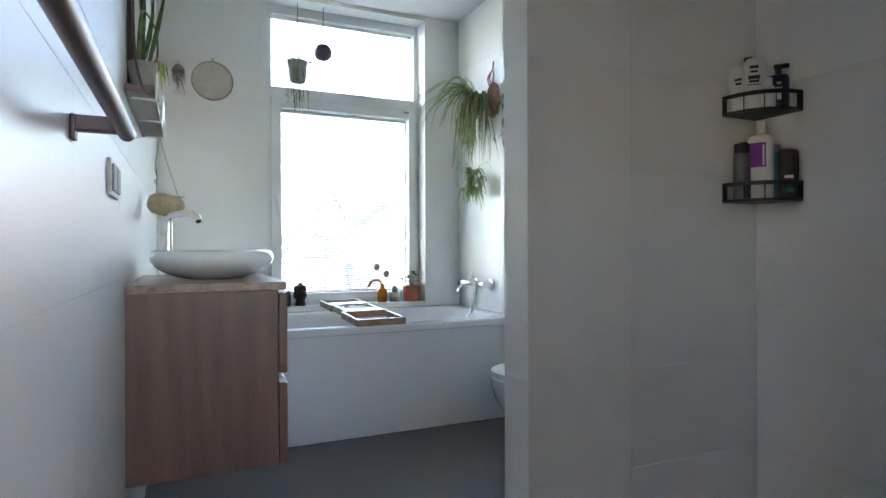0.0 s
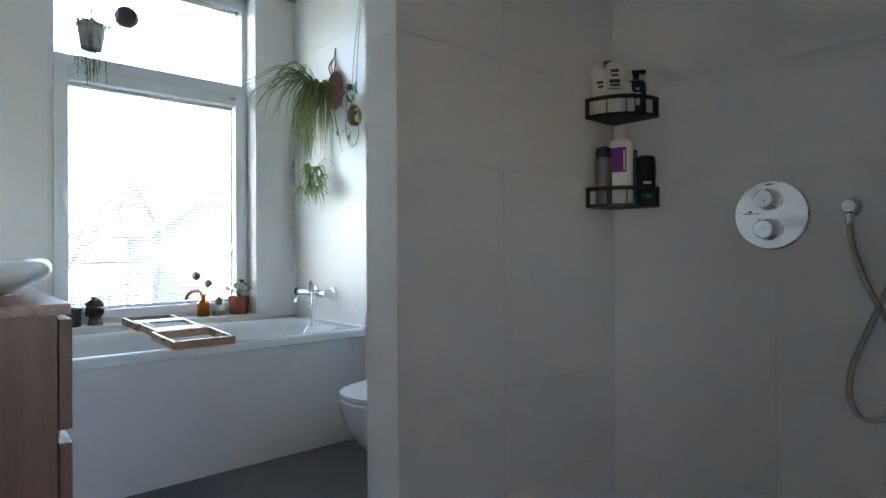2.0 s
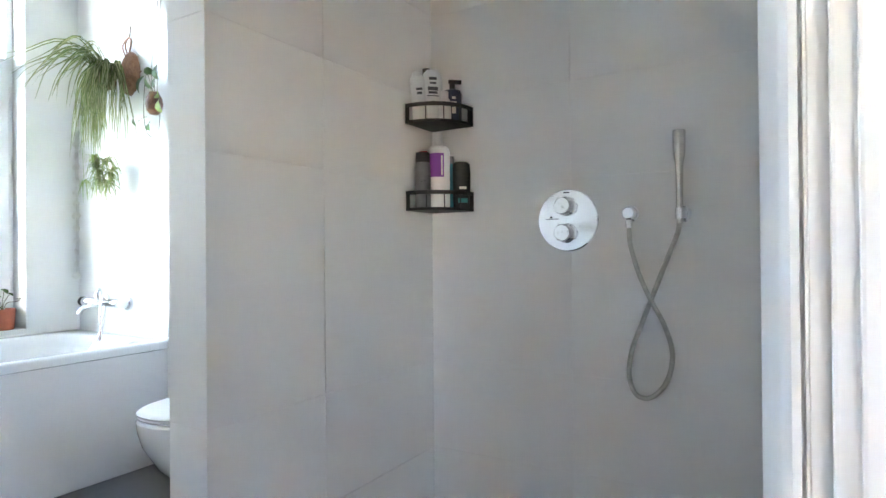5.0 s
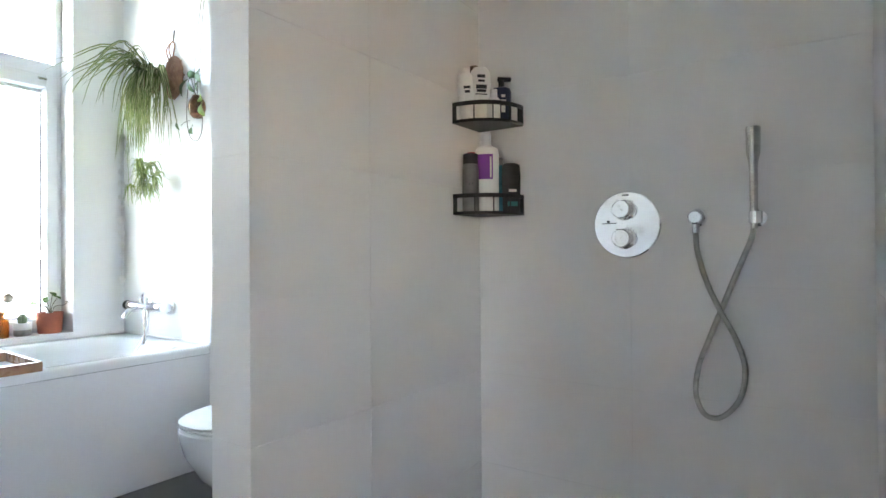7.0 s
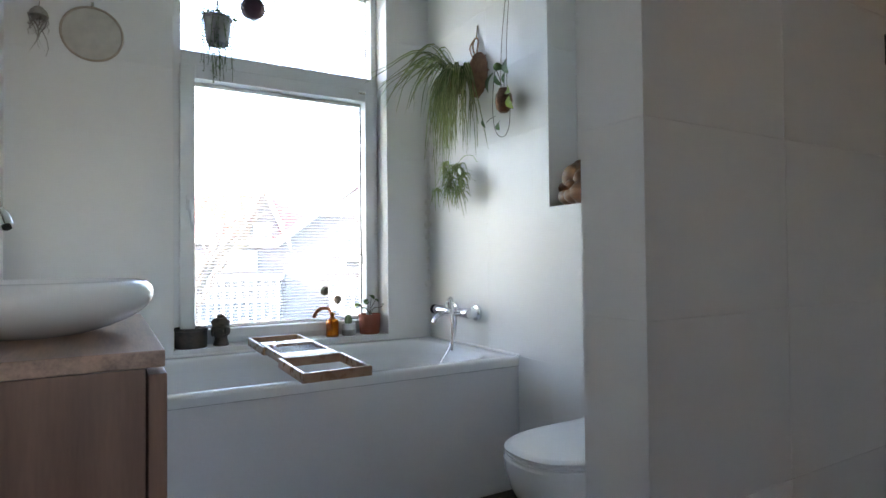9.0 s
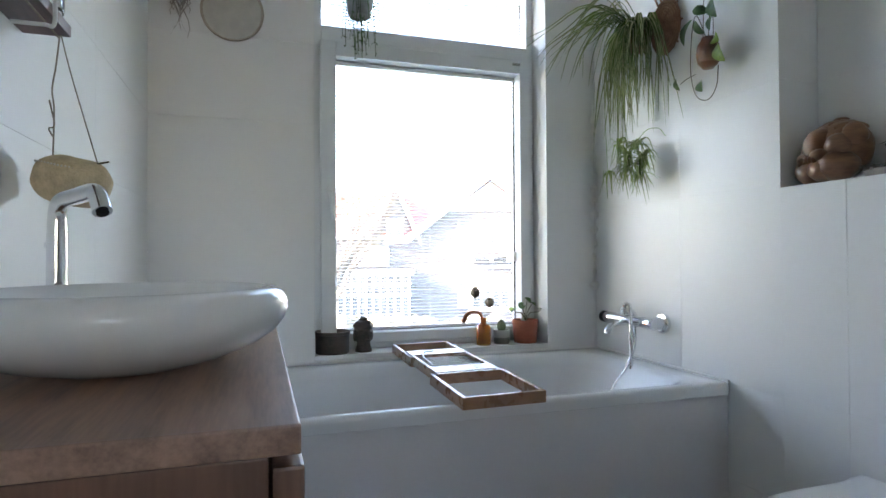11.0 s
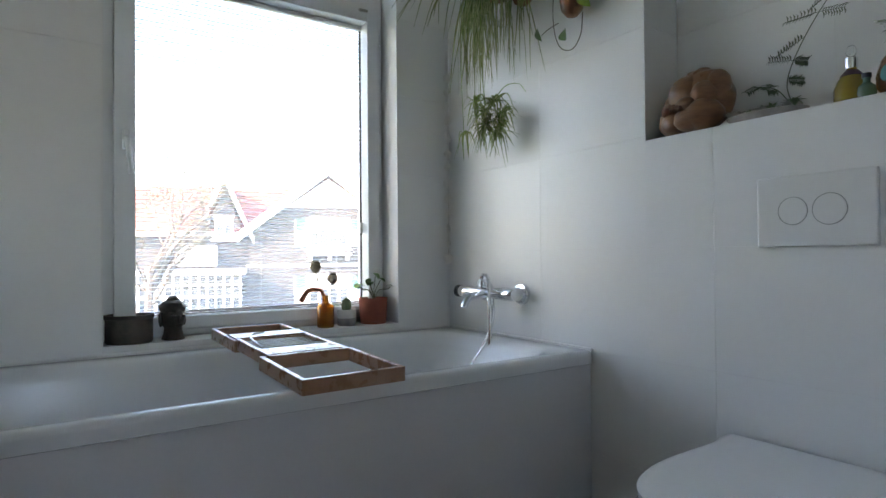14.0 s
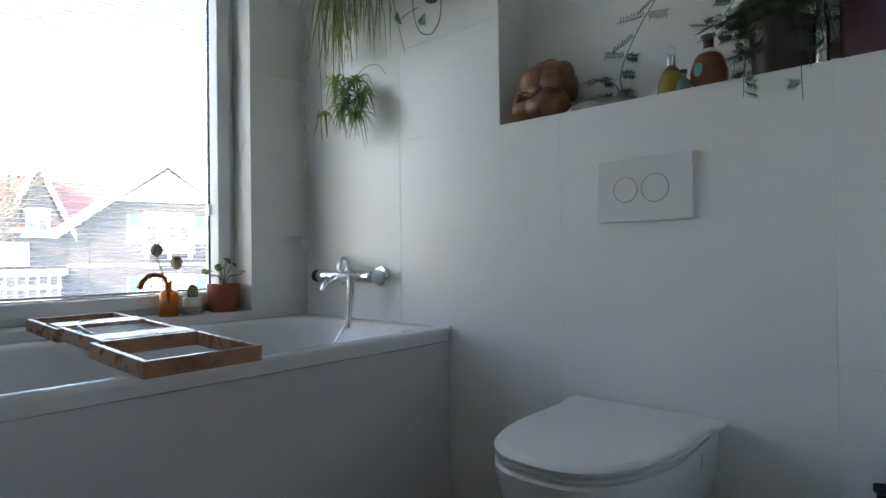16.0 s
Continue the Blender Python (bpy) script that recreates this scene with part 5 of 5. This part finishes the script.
def bottle(x, y, z, prof, mat_, label, cap=None, capmat=None, sx=1.0, sy=1.0, rz=-48, tilt=0.0):
    kx, kz = (1.14, 1.46) if z == Z1 else (1.30, 1.52)
    th = thing("care_bottle", (XS + x, YP0 + y, z + 0.003), label, "bottle", "bottles in the corner racks", rz)
    th.matrix_world = th.matrix_world @ Matrix.Diagonal((kx, kx, kz, 1))
    if tilt:
        th.matrix_world = th.matrix_world @ pose(0, 0, 0, 0, tilt, 0)
    bm = bmesh.new()
    lathe(bm, prof, seg=26, sx=sx, sy=sy)
    part("body", bm, mat_, th)
    if cap:
        bm = bmesh.new()
        lathe(bm, cap, seg=20)
        part("cap", bm, capmat, th)
    return th


def tube_prof(r, h, r2=None):
    r2 = r2 or r
    return [(0, 0), (r * 0.9, 0), (r, 0.004), (r2, h * 0.5), (r2 * 0.96, h * 0.9), (r2 * 0.8, h), (0, h)]


def print_on(th, rows, face, mat_=PRINT):
    for z0, z1, w in rows:
        part("print", boxes((-w, w, -face - 0.0012, -face + 0.003, z0, z1)), mat_, th)


# the racks' outer side faces the room's south-west, local -y
t1 = bottle(-0.122, -0.034, Z1, tube_prof(0.026, 0.118), WPLAS, "white flat tube standing in the rack", [(0, 0.118), (0.016, 0.118), (0.015, 0.128), (0, 0.129)], WPLAS, 1.0, 0.55, tilt=-5)
print_on(t1, ((0.072, 0.078, 0.008), (0.082, 0.088, 0.010)), 0.0135)
t2 = bottle(-0.095, -0.062, Z1, [(0, 0), (0.020, 0), (0.024, 0.006), (0.033, 0.06), (0.034, 0.10), (0.029, 0.125), (0.018, 0.135), (0, 0.136)], WPLAS, "white care tube with dark print in the rack", None, None, 1.0, 0.5)
print_on(t2, ((0.108, 0.115, 0.012), (0.098, 0.103, 0.010), (0.082, 0.091, 0.016), (0.074, 0.080, 0.014), (0.068, 0.070, 0.018), (0.052, 0.056, 0.005)), 0.0165)
bottle(-0.070, -0.022, Z1, tube_prof(0.018, 0.120), BROWNP, "slim dark brown bottle in the rack", [(0, 0.12), (0.013, 0.12), (0.013, 0.147), (0, 0.148)], BROWNP)
bottle(-0.040, -0.024, Z1, tube_prof(0.016, 0.10), GREYB, "grey bottle with a black cap in the rack", [(0, 0.10), (0.012, 0.10), (0.012, 0.118), (0, 0.119)], BLACK)
bottle(-0.070, -0.098, Z1, tube_prof(0.022, 0.062), WPLAS, "short white bottle with screw cap in the rack", [(0, 0.062), (0.0135, 0.062), (0.0135, 0.082), (0, 0.083)], WPLAS)
n1 = bottle(-0.036, -0.112, Z1, [(0, 0), (0.028, 0), (0.030, 0.004), (0.030, 0.08), (0.026, 0.088), (0.010, 0.092), (0, 0.092)], NAVY, "navy pump bottle in the corner rack", [(0, 0.092), (0.009, 0.092), (0.009, 0.108), (0, 0.109)], BLACK, 1.0, 0.8)
part("pump_head", boxes((-0.012, 0.030, -0.006, 0.006, 0.106, 0.116, 0.003)), BLACK, n1)
print_on(n1, ((0.064, 0.070, 0.006), (0.054, 0.058, 0.009), (0.028, 0.044, 0.006)), 0.0235, WHITEP)
bottle(-0.020, -0.050, Z1, tube_prof(0.014, 0.092), WPLAS, "white slim bottle at the back of the rack", [(0, 0.092), (0.008, 0.092), (0.008, 0.112), (0, 0.113)], WPLAS)
bottle(-0.128, -0.040, Z2, tube_prof(0.022, 0.115), GREYB, "grey aerosol can with black cap in the rack", [(0, 0.112), (0.020, 0.112), (0.019, 0.135), (0, 0.138)], BLACK)
bottle(-0.094, -0.026, Z2, tube_prof(0.018, 0.142), REDP, "red bottle at the back of the rack")
s1 = bottle(-0.078, -0.076, Z2, [(0, 0), (0.030, 0), (0.032, 0.005), (0.032, 0.140), (0.028, 0.150), (0.013, 0.156), (0.012, 0.160), (0, 0.160)], WPLAS, "tall white shampoo bottle with a purple label", [(0, 0.158), (0.0125, 0.158), (0.012, 0.184), (0, 0.186)], WPLAS, 1.0, 0.85)
bm = bmesh.new()
loft(bm, [[Vector((math.sin(a) * 0.0328, -math.cos(a) * 0.0328 * 0.85, z)) for a in (radians(-62 + 8 * k) for k in range(11))] + [Vector((math.sin(a) * 0.0318, -math.cos(a) * 0.0318 * 0.85, z)) for a in (radians(18 - 8 * k) for k in range(11))] for z in (0.078, 0.134)])
part("label", bm, PURPLE, s1)
part("print", boxes((0.002, 0.006, -0.0292, -0.026, 0.082, 0.128)), WHITEP, s1)
bottle(-0.042, -0.100, Z2, tube_prof(0.019, 0.112), TEALB, "teal aerosol can in the corner rack", [(0, 0.11), (0.014, 0.11), (0.013, 0.130), (0, 0.132)], GREYB)
d1 = bottle(-0.028, -0.142, Z2, [(0, 0), (0.020, 0), (0.024, 0.006), (0.026, 0.09), (0.024, 0.112), (0.016, 0.116), (0, 0.116)], BLACK, "black flat bottle in the corner rack", None, None, 1.0, 0.75)
print_on(d1, ((0.050, 0.056, 0.010), (0.042, 0.045, 0.012)), 0.0195, WHITEP)
print_on(d1, ((0.018, 0.028, 0.013),), 0.0190, TEALL)

# outside: ground, house and tree
ground = structure("ground", boxes((-400, 400, 3.8, 900, -3.0, -2.75)), LAWN, "green lawn reaching to the distance", "ground")
house = thing("house", (0, 0, -2.75), "dark timber house with red roof and white trim", "house")
HD, HA = 30.0, radians(18.2)
house.matrix_world = pose(0.2 + HD * math.sin(HA), 1.33 + HD * math.cos(HA), -2.75, 0, 0, -18.2)


def prism(bm, x0, x1, xa, zb, za, y0, y1):
    return loft(bm, [[Vector((x0, y, zb)), Vector((x1, y, zb)), Vector((xa, y, za))] for y in (y0, y1)])


part("wall", boxes((-9, 9.5, 0.6, 9, 0, 4.9), (-1.6, 6.2, 0.0, 9, 0, 4.95)), OUTW, house)
for k in range(30):
    y = -0.012 if k % 2 else -0.016
    part("cladding_board", boxes((-1.6, 6.2, y, 0.002, 0.05 + k * 0.165, 0.20 + k * 0.165)), OUTW, house)
bm = bmesh.new()
prism(bm, -1.6, 6.2, 2.3, 4.95, 7.7, 0.02, 9)
part("gable_wall", bm, OUTW, house)
bm = bmesh.new()
prism(bm, 0.17, 4.43, 2.3, 6.2, 7.7, -0.05, 0.02)
part("gable_board", bm, TRIMW, house, "white boarded gable top")
bm = bmesh.new()
prism(bm, -3.7, -1.75, -2.75, 4.6, 7.3, 0.45, 6)
part("gable_wall", bm, OUTW, house)
bm = bmesh.new()
for x0, x1 in ((-2.1, 2.3), (6.7, 2.3)):
    loft(bm, [[Vector((x0, y, 4.55)), Vector((x1, y, 7.95)), Vector((x1, y, 8.12)), Vector((x0, y, 4.72))] for y in (-0.45, 9.2)])
for x0 in (-4.1, -1.4):
    loft(bm, [[Vector((x0, y, 4.4)), Vector((-2.75, y, 7.45)), Vector((-2.75, y, 7.6)), Vector((x0, y, 4.55))] for y in (0.0, 6)])
loft(bm, [[Vector((x, 0.2, 4.85)), Vector((x, 5, 7.55)), Vector((x, 5, 7.7)), Vector((x, 0.2, 5.0))] for x in (-9.3, 2.0)])
part("roof", bm, ROOFM, house)
bm = bmesh.new()
for x0, x1, z0, z1, y in ((-2.15, 2.3, 4.45, 7.95, -0.47), (6.75, 2.3, 4.45, 7.95, -0.47), (-4.15, -2.75, 4.3, 7.45, -0.03), (-1.35, -2.75, 4.3, 7.45, -0.03)):
    loft(bm, [[Vector((x0, yy, z0)), Vector((x1, yy, z1)), Vector((x1, yy, z1 + 0.50)), Vector((x0, yy, z0 + 0.42))] for yy in (y, y + 0.06)])
part("bargeboard", bm, TRIMW, house)
bm = bmesh.new()
for x0, x1 in ((-2.1, 2.3), (6.7, 2.3)):
    loft(bm, [[Vector((x0, y, 4.46)), Vector((x1, y, 7.86)), Vector((x1, y, 7.94)), Vector((x0, y, 4.54))] for y in (-0.44, -0.05)])
part("soffit", bm, TRIMW, house)
part("gable_infill", boxes((-0.2, 4.8, -0.03, 0.0, 6.2, 6.32)), TRIMW, house)
part("eave_board", boxes((-9.3, -2.0, 0.1, 0.16, 4.75, 4.95), (-1.7, 6.3, -0.03, 0.0, 3.22, 3.34)), TRIMW, house)


def house_window(x, z, w, h, shut=True, cols=4):
    wd = part("window", boxes((x - w / 2, x + w / 2, -0.03, 0.01, z, z + h)), HGLASS, house)
    part("frame", boxes((x - w / 2 - 0.1, x + w / 2 + 0.1, -0.07, -0.03, z - 0.12, z), (x - w / 2 - 0.1, x + w / 2 + 0.1, -0.07, -0.03, z + h, z + h + 0.12),
                        *[(x - w / 2 + w * k / cols - 0.05, x - w / 2 + w * k / cols + 0.05, -0.06, -0.03, z, z + h) for k in range(cols + 1)],
                        (x - w / 2, x + w / 2, -0.055, -0.03, z + h * 0.60, z + h * 0.66),
                        *[(x - w / 2 + w * k / (cols * 3) - 0.02, x - w / 2 + w * k / (cols * 3) + 0.02, -0.05, -0.03, z + h * 0.66, z + h) for k in range(cols * 3)],
                        (x - w / 2, x + w / 2, -0.05, -0.03, z + h * 0.80, z + h * 0.83)), TRIMW, wd)
    part("sill", boxes((x - w / 2 - 0.2, x + w / 2 + 0.2, -0.16, -0.02, z - 0.24, z - 0.12)), TRIMW, wd)
    if shut:
        for s in (-1, 1):
            xs = x + s * (w / 2 + 0.42)
            part("shutter", boxes((xs - 0.3, xs + 0.3, -0.06, -0.02, z - 0.05, z + h)), SHUT, wd)
            part("shutter_panel", boxes((xs - 0.24, xs + 0.24, -0.075, -0.06, z, z + h * 0.55), (xs - 0.31, xs - 0.27, -0.07, -0.05, z - 0.06, z + h + 0.02), (xs + 0.27, xs + 0.31, -0.07, -0.05, z - 0.06, z + h + 0.02)), TRIMW, wd)


house_window(2.3, 4.25, 1.9, 1.35)
house_window(2.3, 1.15, 2.0, 1.55)
house_window(-2.75, 4.75, 0.75, 0.9, False, 2)
part("balcony", boxes((1.2, 3.4, -0.6, 0.0, 3.78, 3.9), (1.3, 1.45, -0.45, 0, 3.5, 3.8), (2.25, 2.4, -0.45, 0, 3.5, 3.8), (3.15, 3.3, -0.45, 0, 3.5, 3.8)), TRIMW, house)
bay = part("bay_window", boxes((-6.2, -1.9, -1.6, 0.6, 0, 2.9)), HGLASS, house)
part("bay_frame", boxes((-6.4, -1.7, -1.8, 0.6, 2.9, 3.15), (-6.3, -1.8, -1.68, -1.6, 0.0, 0.5), (-6.3, -1.8, -1.68, -1.6, 1.85, 1.95), (-6.3, -1.8, -1.68, -1.6, 2.4, 2.48),
                        *[(-6.25 + 0.36 * k, -6.17 + 0.36 * k, -1.68, -1.6, 0.5, 2.9) for k in range(13)]), TRIMW, bay)
part("upper_bay", boxes((-5.3, -3.1, -0.2, 0.6, 3.3, 4.3)), TRIMW, house)
hedge = bmesh.new()
rnd = random.Random(5)
for k in range(420):
    ball(hedge, (rnd.uniform(-16, 14), rnd.uniform(22, 23.5), -2.75 + rnd.uniform(0.1, 1.3)), rnd.uniform(.2, .45), seg=6, rough=0.5)
hd2 = part("hedge", hedge, TWIGS)
tagged(hd2, "clipped green hedge before the far house", "hedge", kind="stuff")


def tree(loc, height, seed, label):
    th = thing("tree", loc, label, "tree", "trees outside")
    r = random.Random(seed)
    wood, leaves = bmesh.new(), bmesh.new()

    def grow(p, d, length, rad, depth):
        mid = p + d * length * 0.5 + Vector((r.uniform(-1, 1), r.uniform(-1, 1), 0)) * length * 0.06
        end = p + d * length
        tube(wood, [p, mid, end], rad, 6 if depth < 2 else 4, r1=rad * 0.55, n=2)
        if depth >= 3:
            for _ in range(5):
                c = p.lerp(end, r.uniform(0.3, 1))
                q = c + Vector((r.uniform(-1, 1), r.uniform(-1, 1), r.uniform(-.6, 1))).normalized() * r.uniform(.15, .45)
                blade(leaves, c, q, r.uniform(.010, .024), n=2)
        if depth < 5:
            for _ in range(3 if depth else 6):
                nd = (d + Vector((r.uniform(-1, 1), r.uniform(-1, 1), r.uniform(-.25, .8))) * 0.75).normalized()
                grow(p.lerp(end, r.uniform(0.45, 1.0)), nd, length * r.uniform(.5, .72), rad * 0.5, depth + 1)
    grow(Vector((0, 0, 0)), Vector((0, 0, 1)), height * 0.38, height * 0.018, 0)
    part("trunk", wood, BARK, th)
    part("crown", leaves, TWIGS, th)


tree((2.6, 21.0, -2.75), 9.0, 3, "bare winter tree with fine branching twigs")
tree((0.6, 25.0, -2.75), 8.6, 9, "thin bare garden tree with fine twigs")

# wall tiles, each a piece of its wall
TW, TH = 0.652, 0.3265
tile_mesh = {}


def tile_data(w, h):
    key = (round(w, 4), round(h, 4))
    if key not in tile_mesh:
        e, t = 0.00025, T
        bm = bmesh.new()
        lo = [bm.verts.new((x, y, 0)) for x, y in ((0, 0), (w, 0), (w, h), (0, h))]
        up = [bm.verts.new((x, y, t - e)) for x, y in ((0, 0), (w, 0), (w, h), (0, h))]
        hi = [bm.verts.new((x, y, t)) for x, y in ((e, e), (w - e, e), (w - e, h - e), (e, h - e))]
        for a, b in ((lo, up), (up, hi)):
            for i in range(4):
                bm.faces.new((a[i], a[(i + 1) % 4], b[(i + 1) % 4], b[i]))
        bm.faces.new(hi)
        me = bpy.data.meshes.new("tile")
        bm.to_mesh(me)
        bm.free()
        me.materials.append(TILE)
        tile_mesh[key] = me
    return tile_mesh[key]


def tile_face(parent, origin, u, regions, ou=0.0, ov=-0.0745):
    """Tiles on a face: origin and u give the face's plane, regions are (u0, u1, z0, z1)."""
    u = Vector(u)
    nrm = u.cross(Vector((0, 0, 1)))
    g = 0.0005
    for u0, u1, z0, z1 in regions:
        for i in range(math.floor((u0 - ou) / TW), math.ceil((u1 - ou) / TW)):
            for j in range(math.floor((z0 - ov) / TH), math.ceil((z1 - ov) / TH)):
                ca, cb, cc, cd = ou + i * TW, ou + (i + 1) * TW, ov + j * TH, ov + (j + 1) * TH
                a, b = (ca + g if ca > u0 + 1e-4 else u0), (cb - g if cb < u1 - 1e-4 else u1)
                c, d = (cc + g if cc > z0 + 1e-4 else z0), (cd - g if cd < z1 - 1e-4 else z1)
                if b - a < 0.004 or d - c < 0.004:
                    continue
                ob = new("tile", tile_data(b - a, d - c))
                ob.parent = parent
                p = Vector(origin) + u * a - nrm * T
                m = Matrix((u, Vector((0, 0, 1)), nrm)).transposed().to_4x4()
                ob.matrix_local = Matrix.Translation((p.x, p.y, c)) @ m


# u runs so that u x z points into the room
tile_face(wall_west, (XL, 0, 0), (0, 1, 0), [(YS - 0.07, YW, 0.001, ZC - 0.001)], ou=0.07)
tile_face(wall_north, (0, YW, 0), (1, 0, 0), [(XL, WX0, 0.001, ZC - 0.001), (WX1, XR, 0.001, ZC - 0.001), (WX0, WX1, 0.001, WZ0 - 0.022)], ou=-0.33)
tile_face(wall_east, (XR, 0, 0), (0, -1, 0), [(-YW, -NY, 0.001, ZC - 0.001), (-NY, -YP1, 0.001, NZ - 0.001)], ou=-2.826)
tile_face(wall_east, (XS, 0, 0), (0, -1, 0), [(-NY, -YP1, NZ + 0.001, ZC - 0.001), (-YP0, -YS, 0.001, ZC - 0.001)], ou=-2.6)
tile_face(wall_east, (0, NY, 0), (1, 0, 0), [(XR, XS, NZ + 0.001, ZC - 0.001)], ou=1.3)
tile_face(partition, (0, YP0, 0), (1, 0, 0), [(XP, XS, 0.001, ZC - 0.001)], ou=0.55)
tile_face(partition, (0, YP1, 0), (-1, 0, 0), [(-XS, -XP, 0.001, ZC - 0.001)], ou=-1.2)
tile_face(partition, (XP, 0, 0), (0, -1, 0), [(-YP1, -YP0, 0.001, ZC - 0.001)], ou=-1.5)
tile_face(wall_south, (0, YS, 0), (-1, 0, 0), [(-XS, -DX - 0.03, 0.001, ZC - 0.001)], ou=-1.5)
